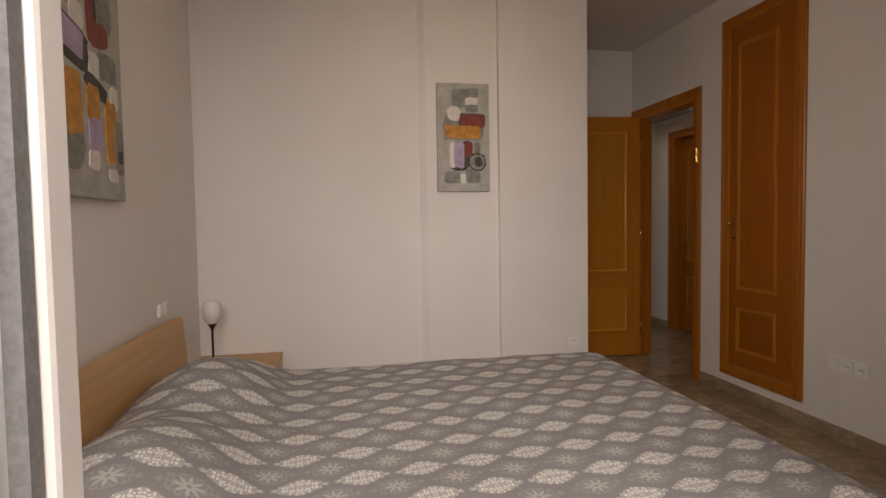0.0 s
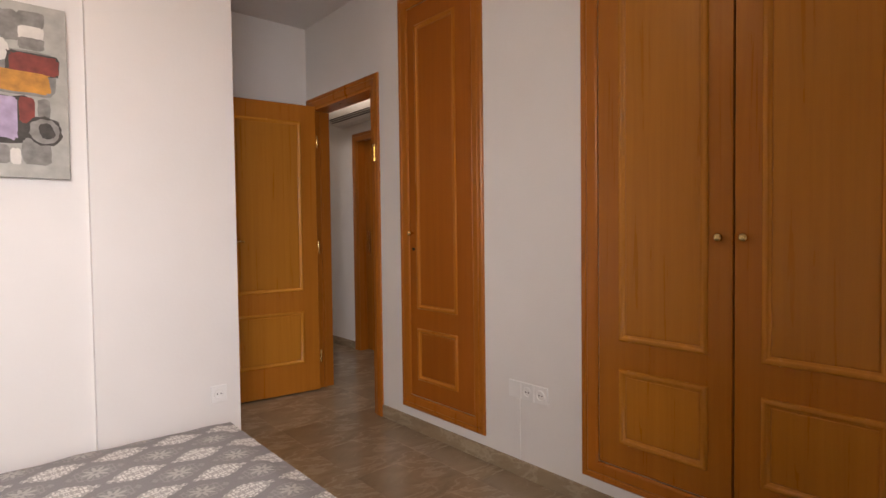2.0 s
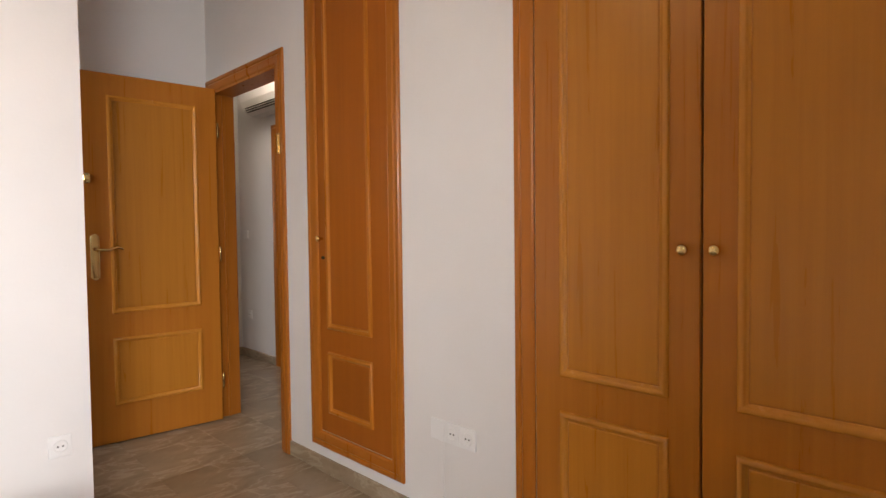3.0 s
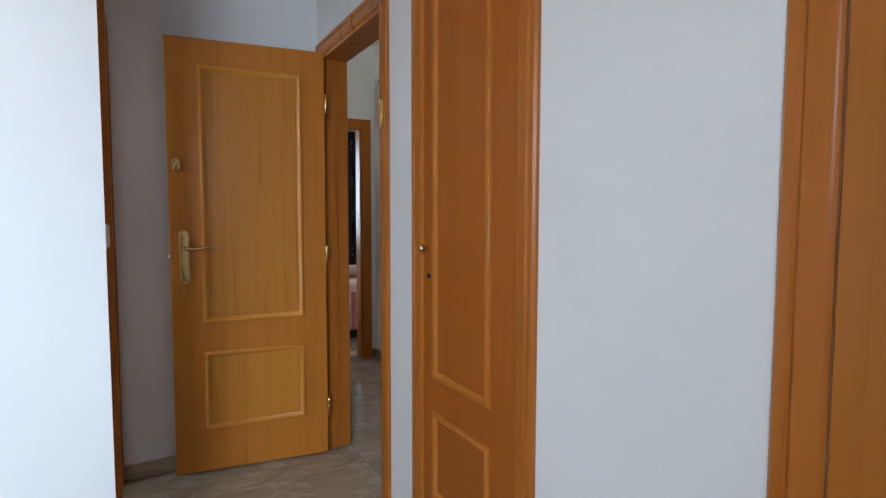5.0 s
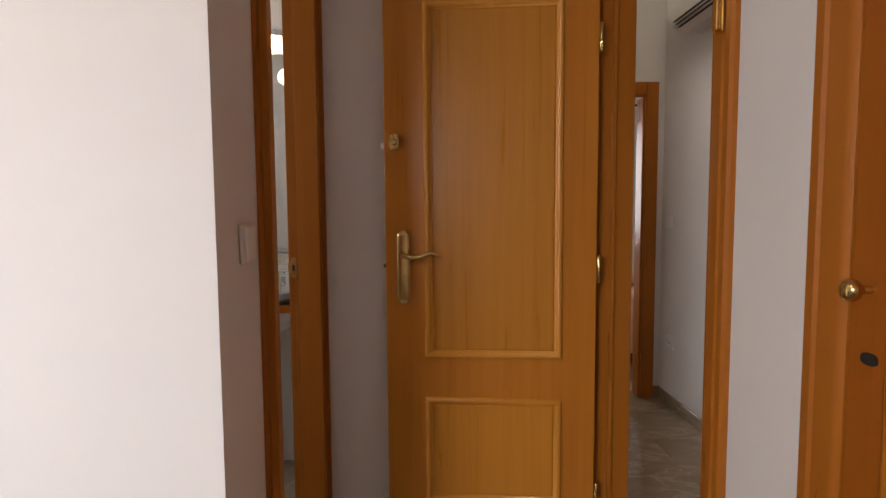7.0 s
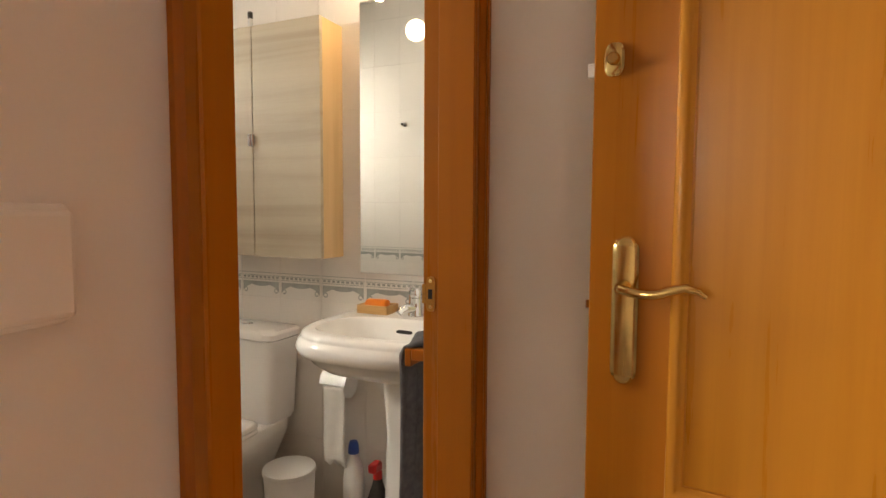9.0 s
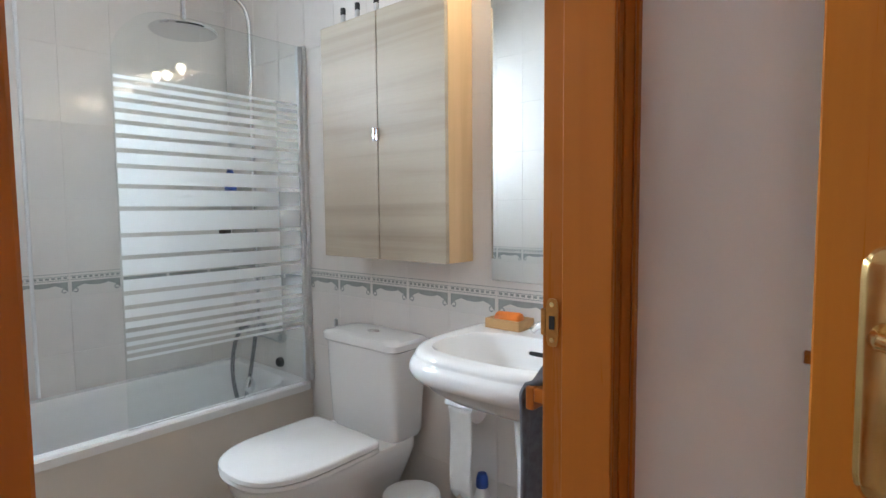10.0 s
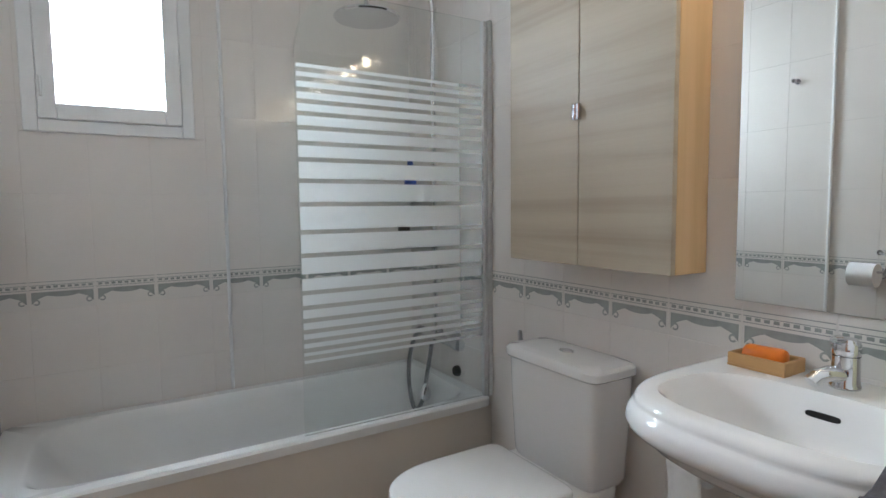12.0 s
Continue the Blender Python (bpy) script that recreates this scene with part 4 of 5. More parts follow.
for ix, iy0, iy1, z, p in ((0.05, 0.10, 0.055, 0.446, 7), (0.058, 0.115, 0.062, 0.438, 6.5), (0.068, 0.14, 0.07, 0.40, 6), (0.085, 0.22, 0.085, 0.28, 5), (0.11, 0.32, 0.11, 0.16, 4.5), (0.16, 0.42, 0.16, 0.115, 4), (0.22, 0.55, 0.25, 0.11, 4)):
    rings.append(rect_ring(X0 + ix, X1 - ix, Y0 + iy0, Y1 - iy1, z, 48, p))
loft(bm, rings, False, True)
bmesh.ops.recalc_face_normals(bm, faces=bm.faces)
place(part("tub_shell", bm, ENAMEL, tub, "", True))
place(part("front_panel", boxes((-0.775, -0.752, Y0, Y1, 0.0, 0.409), bev=0.002), plain("cream_bath_panel", (0.70, 0.64, 0.56), 0.25, 0, 0.04, 2), tub, "plain cream front panel"))
bm = bmesh.new()
loft(bm, [[(-1.0 + x, BY - y, 0.485 + z) for x, z, _ in ring(0, 0, 0, r, r, 20)] for r, y in ((0.024, 0), (0.024, 0.012), (0.018, 0.02))])
place(part("overflow", bm, DARK, tub, "dark round overflow cap", True))

# glass bath screen
scr = thing("bath_screen", (-0.76, 4.33, 0.446), "hinged glass bath screen with frosted stripes", "bath screen")
bm = bmesh.new()
ya, yb, za, zb, rr = 3.962, 4.685, 0.452, 1.90, 0.20
outline = [(ya, za), (yb, za), (yb, zb)] + [(ya + rr - rr * math.sin(a), zb - rr + rr * math.cos(a)) for a in [i * math.pi / 20 for i in range(11)]]
loft(bm, [[(x, y, z) for y, z in outline] for x in (-0.763, -0.757)])
bmesh.ops.recalc_face_normals(bm, faces=bm.faces)
g = place(part("glass", bm, GLASS, scr, "clear glass with rounded corner"))
g.visible_shadow = False
z = 1.658
for wdt in (0.011, 0.0145, 0.018, 0.0215, 0.0235, 0.030, 0.034, 0.037, 0.053, 0.0605, 0.075, 0.061, 0.053, 0.039, 0.034, 0.028, 0.022, 0.017, 0.015, 0.011, 0.010):
    place(part("frosted_stripe", boxes((-0.7568, -0.7562, ya + 0.004, 4.575, z - wdt, z)), FROST, scr))
    place(part("hazed_stripe_end", boxes((-0.7568, -0.7562, 4.5752, 4.678, z - wdt, z)), FROST_THIN, scr, "see-through stripe end, thinned for a hazy reflection"))
    z -= wdt + 0.0148
place(part("wall_profile", boxes((-0.778, -0.742, 4.70, 4.7195, 0.45, 1.905), (-0.772, -0.748, 4.682, 4.6995, 0.45, 1.9), bev=0.003), ALU, scr, "brushed aluminium wall profile"))

# shower
sh = thing("shower_set", (-1.08, 4.66, 0.63), "chrome thermostatic shower with round rain head and hose", "shower")
bm = bmesh.new()
tube(bm, [(-1.08, 4.655, 0.64), (-1.08, 4.655, 1.2), (-1.08, 4.655, 2.0)] + arc_points((-1.08, 4.655, 2.05), (-1.08, 4.65, 2.16), (-1.08, 4.54, 2.16), 8) + arc_points((-1.08, 4.46, 2.16), (-1.08, 4.355, 2.16), (-1.08, 4.355, 2.06), 8) + [(-1.08, 4.355, 2.0)], 0.0105, 12)
place(part("riser_pipe", bm, CHROME, sh, "", True))
bm = bmesh.new()
lathe(bm, -1.08, 4.355, [(0.014, 1.995), (0.02, 1.975), (0.05, 1.968), (0.128, 1.96), (0.132, 1.954), (0.128, 1.948), (0.0, 1.947)], 40)
place(part("rain_head", bm, CHROME, sh, "wide round chrome shower head", True))
bm = bmesh.new()
tube(bm, [(-1.22, 4.655, 0.63), (-1.20, 4.655, 0.63), (-0.96, 4.655, 0.63), (-0.93, 4.655, 0.63)], [0.018, 0.02, 0.02, 0.018], 16)
for x in (-1.245, -0.905):
    tube(bm, [(x - 0.022, 4.655, 0.63), (x, 4.655, 0.63), (x + 0.022, 4.655, 0.63)], [0.024, 0.027, 0.024], 16)
for x in (-1.15, -1.0):
    tube(bm, [(x, 4.655, 0.63), (x, 4.7195, 0.63)], [0.014, 0.03], 14)
place(part("mixer", bm, CHROME, sh, "chrome bar mixer with knobs", True))
bm = bmesh.new()
tube(bm, arc_points((-1.17, 4.645, 0.655), (-1.27, 4.62, 0.60), (-1.24, 4.60, 0.42), 10) + arc_points((-1.24, 4.60, 0.42), (-1.19, 4.59, 0.20), (-1.11, 4.60, 0.34), 12)[1:] + arc_points((-1.11, 4.60, 0.34), (-1.085, 4.605, 0.42), (-1.08, 4.635, 0.61), 8)[1:], 0.0098, 8)
place(part("hose", bm, HOSE, sh, "flexible metal hose", True))
bm = bmesh.new()
tube(bm, [(-1.075, 4.60, 0.425), (-1.07, 4.595, 0.41), (-1.065, 4.59, 0.385), (-1.06, 4.585, 0.365), (-1.058, 4.582, 0.358)], [0.008, 0.02, 0.027, 0.022, 0.008], 14)
place(part("hand_shower", bm, CHROME, sh, "", True))
caddy = thing("shower_shelf", (-1.25, 4.6, 1.2), "corner shower shelf with blue and dark bottles", "shower shelf")
for zz in (1.02, 1.24):
    place(part("shelf", boxes((BX + 0.002, -1.14, 4.55, 4.7195, zz, zz + 0.012), bev=0.002), STEEL, caddy))
BLUE = plain("blue_plastic", (0.03, 0.08, 0.35), 0.3)
bt = thing("shampoo_bottle", (-1.25, 4.63, 1.252), "blue shampoo bottle on the shower shelf", "bottle")
bm = bmesh.new()
loft(bm, [ring(-1.25, 4.63, z, rx, ry, 20, 3) for z, rx, ry in ((1.2525, 0.03, 0.02), (1.258, 0.033, 0.022), (1.36, 0.033, 0.022), (1.385, 0.02, 0.016), (1.40, 0.012, 0.012), (1.42, 0.012, 0.012))])
place(part("bottle_body", bm, BLUE, bt, "", True))
bt = thing("shampoo_bottle", (-1.32, 4.63, 1.033), "dark shampoo bottle on the shower shelf", "bottle")
bm = bmesh.new()
loft(bm, [ring(-1.32, 4.63, z, rx, ry, 20, 3) for z, rx, ry in ((1.0325, 0.03, 0.02), (1.038, 0.033, 0.022), (1.15, 0.033, 0.022), (1.17, 0.02, 0.016), (1.20, 0.012, 0.012))])
place(part("bottle_body", bm, P_DARK, bt, "", True))

# toilet
wc = thing("toilet", (-0.235, 4.4, 0), "white close-coupled toilet with lid down", "toilet")
TX = -0.235


def oval(y0, y1, hw, z, n=40, p=2.4):
    pts = []
    for i in range(n):
        a = 2 * math.pi * i / n
        c, s = math.cos(a), math.sin(a)
        pw = 2.5 if s < 0 else 12
        pts.append((TX + hw * math.copysign(abs(c) ** (2 / pw), c), (y0 + y1) / 2 + (y1 - y0) / 2 * math.copysign(abs(s) ** (2 / pw), s), z))
    return pts


bm = bmesh.new()
loft(bm, [oval(4.26, 4.66, 0.105, 0.0), oval(4.25, 4.66, 0.107, 0.02), oval(4.26, 4.65, 0.098, 0.12), oval(4.22, 4.65, 0.105, 0.2), oval(4.12, 4.66, 0.15, 0.29), oval(4.065, 4.67, 0.175, 0.35), oval(4.055, 4.67, 0.18, 0.385), oval(4.065, 4.67, 0.175, 0.395)])
place(part("bowl", bm, CHINA, wc, "", True))
bm = bmesh.new()
loft(bm, [oval(4.045, 4.49, 0.183, 0.396), oval(4.042, 4.492, 0.186, 0.402), oval(4.045, 4.49, 0.183, 0.412)])
place(part("seat", bm, CHINA, wc, "", True))
bm = bmesh.new()
loft(bm, [oval(4.05, 4.485, 0.18, 0.413), oval(4.04, 4.49, 0.187, 0.418), oval(4.042, 4.489, 0.186, 0.430), oval(4.047, 4.486, 0.182, 0.4345), oval(4.056, 4.48, 0.174, 0.4365), oval(4.15, 4.42, 0.10, 0.4385)])
place(part("lid", bm, CHINA, wc, "", True))
bm = bmesh.new()
loft(bm, [ring(TX, 4.625, z, hx, hy, 40, p) for z, hx, hy, p in ((0.39, 0.165, 0.075, 7), (0.41, 0.175, 0.08, 8), (0.60, 0.187, 0.085, 8), (0.715, 0.19, 0.087, 8))])
place(part("cistern", bm, CHINA, wc, "", True))
bm = bmesh.new()
loft(bm, [ring(TX, 4.622, z, hx, hy, 40, p) for z, hx, hy, p in ((0.716, 0.195, 0.091, 8), (0.722, 0.203, 0.096, 8), (0.742, 0.203, 0.096, 8), (0.752, 0.195, 0.089, 7), (0.757, 0.16, 0.07, 5))])
place(part("cistern_lid", bm, CHINA, wc, "", True))
bm = bmesh.new()
loft(bm, [ring(TX, 4.622, z, hx, hy, 24) for z, hx, hy in ((0.757, 0.026, 0.018), (0.761, 0.025, 0.017), (0.7615, 0.02, 0.013))])
place(part("flush_button", bm, CHROME, wc, "oval chrome flush button", True))
bm = bmesh.new()
tube(bm, [(-0.52, 4.7195, 0.70), (-0.52, 4.69, 0.70), (-0.52, 4.675, 0.725), (-0.52, 4.672, 0.76)], [0.012, 0.011, 0.009, 0.007], 10)
tube(bm, arc_points((-0.52, 4.685, 0.70), (-0.55, 4.67, 0.5), (-0.44, 4.66, 0.42), 8), 0.006, 8)
tap = part("valve", bm, STEEL, None, "", True)
tagged(tap, "small metal water valve beside the cistern", "valve")

# basin on its pedestal
SXc = 0.492
bas = thing("washbasin", (SXc, 4.5, 0), "white china pedestal washbasin with rounded front", "washbasin")


def basin_ring(hw, y0, z, n=56, y1=4.719, p=3.2):
    pts = []
    for i in range(n):
        a = 2 * math.pi * i / n
        c, s = math.cos(a), math.sin(a)
        pw = p if s < 0 else 14
        mid = y1 - 0.17
        yy = mid + (mid - y0) * math.copysign(abs(s) ** (2 / pw), s) if s < 0 else mid + (y1 - mid) * abs(s) ** (2 / pw)
        pts.append((SXc + hw * math.copysign(abs(c) ** (2 / pw), c), yy, z))
    return pts


def bowl_ring(hw, y0, y1, z, n=56, p=3.0):
    return [(SXc + x, y, zz) for x, y, zz in ring(0, (y0 + y1) / 2, z, hw, (y1 - y0) / 2, n, p)]


bm = bmesh.new()
loft(bm, [basin_ring(0.10, 4.50, 0.665), basin_ring(0.17, 4.42, 0.675), basin_ring(0.225, 4.33, 0.705), basin_ring(0.245, 4.285, 0.735), basin_ring(0.255, 4.27, 0.755), basin_ring(0.268, 4.249, 0.764), basin_ring(0.277, 4.236, 0.777), basin_ring(0.281, 4.230, 0.791), basin_ring(0.279, 4.233, 0.805), basin_ring(0.2745, 4.239, 0.8145), basin_ring(0.2705, 4.2445, 0.8195), basin_ring(0.2692, 4.2465, 0.8225), basin_ring(0.2690, 4.2470, 0.8265), basin_ring(0.2675, 4.249, 0.832), basin_ring(0.2635, 4.2545, 0.8375), basin_ring(0.2565, 4.265, 0.8405), basin_ring(0.25, 4.275, 0.841),
          bowl_ring(0.215, 4.295, 4.585, 0.841), bowl_ring(0.205, 4.31, 4.578, 0.828), bowl_ring(0.18, 4.345, 4.565, 0.77), bowl_ring(0.13, 4.385, 4.54, 0.72), bowl_ring(0.05, 4.44, 4.5, 0.70)])
bmesh.ops.recalc_face_normals(bm, faces=bm.faces)
place(part("bowl", bm, CHINA, bas, "", True))
bm = bmesh.new()
loft(bm, [ring(SXc, 4.60, z, hx, hy, 28, 2.6) for z, hx, hy in ((0.0, 0.105, 0.10), (0.03, 0.10, 0.095), (0.12, 0.08, 0.075), (0.45, 0.068, 0.065), (0.62, 0.08, 0.075), (0.675, 0.10, 0.09))])
place(part("pedestal", bm, CHINA, bas, "", True))
bm = bmesh.new()
loft(bm, [[(SXc + x, 4.575 - y, 0.80 + zz) for x, zz, _ in ring(0, 0, 0, 0.03, 0.006, 20, 4)] for y in (0.0, 0.006)])
place(part("overflow_slot", bm, DARK, bas, "dark overflow slot"))
fa = thing("basin_tap", (SXc, 4.655, 0.841), "chrome single-lever basin mixer tap", "tap")
bm = bmesh.new()
lathe(bm, SXc, 4.655, [(0.027, 0.8412), (0.027, 0.848), (0.0245, 0.852), (0.0235, 0.90), (0.0245, 0.905)], 24)
tube(bm, [(SXc, 4.65, 0.866), (SXc - 0.012, 4.615, 0.872), (SXc - 0.022, 4.590, 0.868), (SXc - 0.026, 4.578, 0.858)], [0.017, 0.0155, 0.014, 0.013], 14)
place(part("tap_body", bm, CHROME, fa, "", True))
bm = bmesh.new()
lathe(bm, SXc, 4.655, [(0.0235, 0.906), (0.025, 0.91), (0.0245, 0.928), (0.018, 0.938), (0, 0.941)], 24)
tube(bm, [(SXc, 4.65, 0.93), (SXc - 0.004, 4.632, 0.938), (SXc - 0.006, 4.615, 0.94)], [0.01, 0.0095, 0.007], 10)
place(part("lever", bm, CHROME, fa, "chrome lever", True))
tray = thing("soap_tray", (0.335, 4.65, 0.841), "small bamboo tray on the washbasin", "tray")
BAM = wood("bamboo", (0.60, 0.37, 0.17), (0.53, 0.315, 0.135), (0.45, 0.25, 0.10), 0.5, "x")
place(part("base", boxes((0.278, 0.40, 4.615, 4.70, 0.8415, 0.846)), BAM, tray))
for r in ((0.278, 0.40, 4.615, 4.622, 0.8462, 0.871), (0.278, 0.40, 4.693, 4.70, 0.8462, 0.871), (0.278, 0.285, 4.6222, 4.6928, 0.8462, 0.871), (0.393, 0.40, 4.6222, 4.6928, 0.8462, 0.871)):
    place(part("side", boxes(r, bev=0.001), BAM, tray))
bm = bmesh.new()
tube(bm, [(0.297, 4.652, 0.868), (0.30, 4.652, 0.868), (0.305, 4.652, 0.868), (0.372, 4.66, 0.868), (0.378, 4.66, 0.868), (0.381, 4.66, 0.868)], [0.012, 0.019, 0.0215, 0.0215, 0.019, 0.012], 18)
tagged(part("soap_bar", bm, plain("orange_soap", (0.75, 0.19, 0.012), 0.35, 0, 0.12, 18, 0.1), None, "", True), "round orange soap bar lying in the tray", "soap")
dis = thing("soap_dispenser", (0.60, 4.65, 0.841), "clear soap dispenser with cream pump and floral label", "soap dispenser")
bm = bmesh.new()
loft(bm, [ring(0.60, 4.65, z, rx, ry, 28, 4) for z, rx, ry in ((0.8415, 0.032, 0.024), (0.848, 0.035, 0.026), (0.925, 0.035, 0.026), (0.945, 0.028, 0.021), (0.952, 0.014, 0.014), (0.958, 0.014, 0.014))])
place(part("bottle_body", bm, plain("pale_liquid_soap", (0.66, 0.62, 0.42), 0.12, 0, 0.05), dis, "", True))
bm = bmesh.new()
lathe(bm, 0.60, 4.65, [(0.016, 0.9582), (0.016, 0.972), (0.006, 0.974), (0.006, 0.985), (0.017, 0.987), (0.017, 0.995), (0.012, 0.999)], 20)
box(bm, 0.565, 0.60, 4.642, 4.658, 0.986, 0.996, 0.002)
place(part("pump", bm, plain("cream_plastic", (0.75, 0.68, 0.5), 0.4), dis, "cream pump head", True))
for mm, u, v, r in ((P_RED, 0.006, 0.91, 0.008), (P_OCHRE, -0.01, 0.898, 0.012), (P_DARK, 0.012, 0.878, 0.006), (P_WHITE, -0.002, 0.876, 0.013), (P_RED, -0.012, 0.872, 0.005)):
    bm = bmesh.new()
    loft(bm, [[(0.60 + u + x, 4.6236 - y, v + z) for x, z, _ in ring(0, 0, 0, r, r * 0.8, 14)] for y in (0, 0.0004)])
    place(part("label_motif", bm, mm, dis))

# wall cabinet
cab = thing("wall_cabinet", (-0.15, 4.65, 1.03), "pale oak two-door bathroom wall cabinet", "wall cabinet")
place(part("body", boxes((-0.456, 0.154, 4.597, 4.7195, 1.03, 1.88), bev=0.0015), PALE_LAMPLIT, cab, "oak cabinet body, coloured as lit by the lamp"))
for a, b in ((-0.456, -0.1525), (-0.1495, 0.154)):
    d = place(part("door", boxes((a, b, 4.58, 4.5965, 1.03, 1.88), bev=0.0012), PALE, cab))
    hx = -0.158 if a < -0.3 else -0.144
    part("handle", boxes((hx - 0.0065, hx + 0.0065, 4.566, 4.5798, 1.44, 1.485), bev=0.002), CHROME, d, "small chrome edge pull")
for o in cab.children:
    for c in o.children:
        c.matrix_parent_inverse = Matrix()
for x in (-0.37, -0.29, -0.19):
    vb = thing("perfume_sample", (x, 4.62, 1.88), "tiny glass bottle with black cap on the cabinet", "bottle", "bottles on the cabinet")
    bm = bmesh.new()
    lathe(bm, x, 4.62, [(0.008, 1.8805), (0.0085, 1.883), (0.0085, 1.92), (0.006, 1.924)], 14)
    place(part("bottle_body", bm, plain("pale_glass_bottle", (0.6, 0.6, 0.58), 0.1), vb, "", True))
    bm = bmesh.new()
    lathe(bm, x, 4.62, [(0.0095, 1.9242), (0.0095, 1.946), (0.008, 1.948)], 14)
    place(part("cap", bm, DARK, vb, "black cap", True))

# mirror and its lamp
mi = thing("wall_mirror", (0.49, 4.715, 0.974), "frameless rectangular wall mirror", "mirror")
place(part("backing", boxes((0.238, 0.748, 4.7125, 4.7195, 0.976, 1.953)), STEEL, mi))
place(part("mirror_glass", boxes((0.236, 0.75, 4.708, 4.7122, 0.974, 1.955), bev=0.0008), MIRROR, mi, "silvered mirror glass"))
ml = thing("mirror_lamp", (0.49, 4.68, 2.08), "chrome lamp bar with three lit bulbs over the mirror", "wall lamp")
place(part("bar", boxes((0.26, 0.72, 4.69, 4.7195, 2.03, 2.065), bev=0.004), CHROME, ml))
BULB = glow("lit_bulb", (1.0, 0.80, 0.55), 38.0)
for x, y, z in ((0.30, 4.675, 1.985), (0.475, 4.675, 1.978), (0.625, 4.675, 2.0)):
    bm = bmesh.new()
    tube(bm, [(x, 4.69, 2.047), (x, y + 0.006, 2.05), (x, y, 2.045), (x, y, z + 0.028)], [0.006, 0.006, 0.007, 0.012], 10)
    place(part("arm", bm, CHROME, ml, "", True))
    bm = bmesh.new()
    lathe(bm, x, y, [(0.012, z + 0.0275), (0.018, z + 0.018), (0.0235, z + 0.002), (0.021, z - 0.014), (0.012, z - 0.024), (0.0, z - 0.027)], 18)
    place(part("bulb", bm, BULB, ml, "lit warm bulb", True))
for x in (0.36, 0.62):
    point_light("mirror_bulb_light", (x, 4.50, 1.90), 0.65, (1.0, 0.75, 0.48), 0.04)

# under and beside the basin
br = thing("paper_dispenser", (0.168, 4.68, 0.55), "brushed metal toilet paper holder with paper hanging down", "paper holder")
bm = bmesh.new()
cover = [(4.7195, 0.612), (4.69, 0.618), (4.655, 0.612), (4.63, 0.592), (4.618, 0.562), (4.621, 0.5605), (4.633, 0.588), (4.657, 0.607), (4.69, 0.613), (4.7195, 0.607)]
loft(bm, [[(x, y, z) for y, z in cover] for x in (0.109, 0.221)])
bmesh.ops.recalc_face_normals(bm, faces=bm.faces)
place(part("cover", bm, ALU, br, "curved brushed metal cover", True))
bm = bmesh.new()
tube(bm, [(0.119, 4.672, 0.552), (0.213, 4.672, 0.552)], 0.047, 24)
pr = tagged(part("paper_roll", bm, plain("soft_tissue", (0.80, 0.79, 0.76), 0.95, 0, 0.03, 30, 0.2), None, "", True), "white toilet paper roll under the metal cover", "toilet paper")
bm = bmesh.new()
rows = []
for k in range(19):
    z = 0.556 - 0.285 * k / 18
    rows.append([(0.120 + 0.092 * i / 8 + 0.012 * k / 18, 4.6235 + 0.006 * math.sin(k * 0.34) + 0.0025 * math.sin(i * 1.1 + k * 0.2), z - 0.007 * (i % 3) * (k == 18)) for i in range(9)])
loft(bm, rows, False, False, False)
sheet = part("paper_sheet", bm, pr.data.materials[0], pr, "loose end of paper hanging down", True)
so = sheet.modifiers.new("thick", "SOLIDIFY")
so.thickness = 0.0012
bi = thing("waste_bin", (0.047, 4.52, 0), "small white plastic waste bin with lid", "waste bin")
bm = bmesh.new()
lathe(bm, 0.047, 4.52, [(0.078, 0), (0.08, 0.004), (0.092, 0.255)], 32)
place(part("bucket", bm, PVC, bi, "", True))
bm = bmesh.new()
lathe(bm, 0.047, 4.52, [(0.094, 0.2555), (0.096, 0.26), (0.094, 0.272), (0.07, 0.279), (0, 0.281)], 32)
place(part("lid", bm, PVC, bi, "", True))
cl = thing("cleaner_bottle", (0.235, 4.655, 0), "white bleach bottle with blue cap on the floor", "bottle")
bm = bmesh.new()
loft(bm, [ring(0.235, 4.655, z, rx, ry, 24, 3) for z, rx, ry in ((0.0, 0.035, 0.028), (0.006, 0.038, 0.031), (0.2, 0.038, 0.031), (0.25, 0.032, 0.027), (0.29, 0.018, 0.018), (0.305, 0.016, 0.016))])
place(part("bottle_body", bm, PVC, cl, "", True))
bm = bmesh.new()
lathe(bm, 0.235, 4.655, [(0.02, 0.3055), (0.021, 0.31), (0.019, 0.335), (0.014, 0.35), (0, 0.353)], 20)
place(part("cap", bm, BLUE, cl, "blue cap", True))
rd = thing("cleaner_bottle", (0.335, 4.66, 0), "dark cleaner bottle with red trigger top on the floor", "bottle")
bm = bmesh.new()
loft(bm, [ring(0.335, 4.66, z, rx, ry, 24, 3) for z, rx, ry in ((0.0, 0.033, 0.026), (0.006, 0.036, 0.029), (0.15, 0.036, 0.029), (0.2, 0.02, 0.018), (0.225, 0.014, 0.014))])
place(part("bottle_body", bm, P_DARK, rd, "", True))
REDP = plain("red_plastic", (0.55, 0.02, 0.02), 0.35)
place(part("sleeve", boxes((0.298, 0.372, 4.629, 4.691, 0.10, 0.125)), P_WHITE, rd, "white label band"))
bm = bmesh.new()
lathe(bm, 0.335, 4.66, [(0.017, 0.2255), (0.017, 0.25), (0.013, 0.255)], 16)
box(bm, 0.315, 0.35, 4.62, 4.672, 0.2555, 0.29, 0.006)
place(part("trigger_top", bm, REDP, rd, "red trigger top", True))

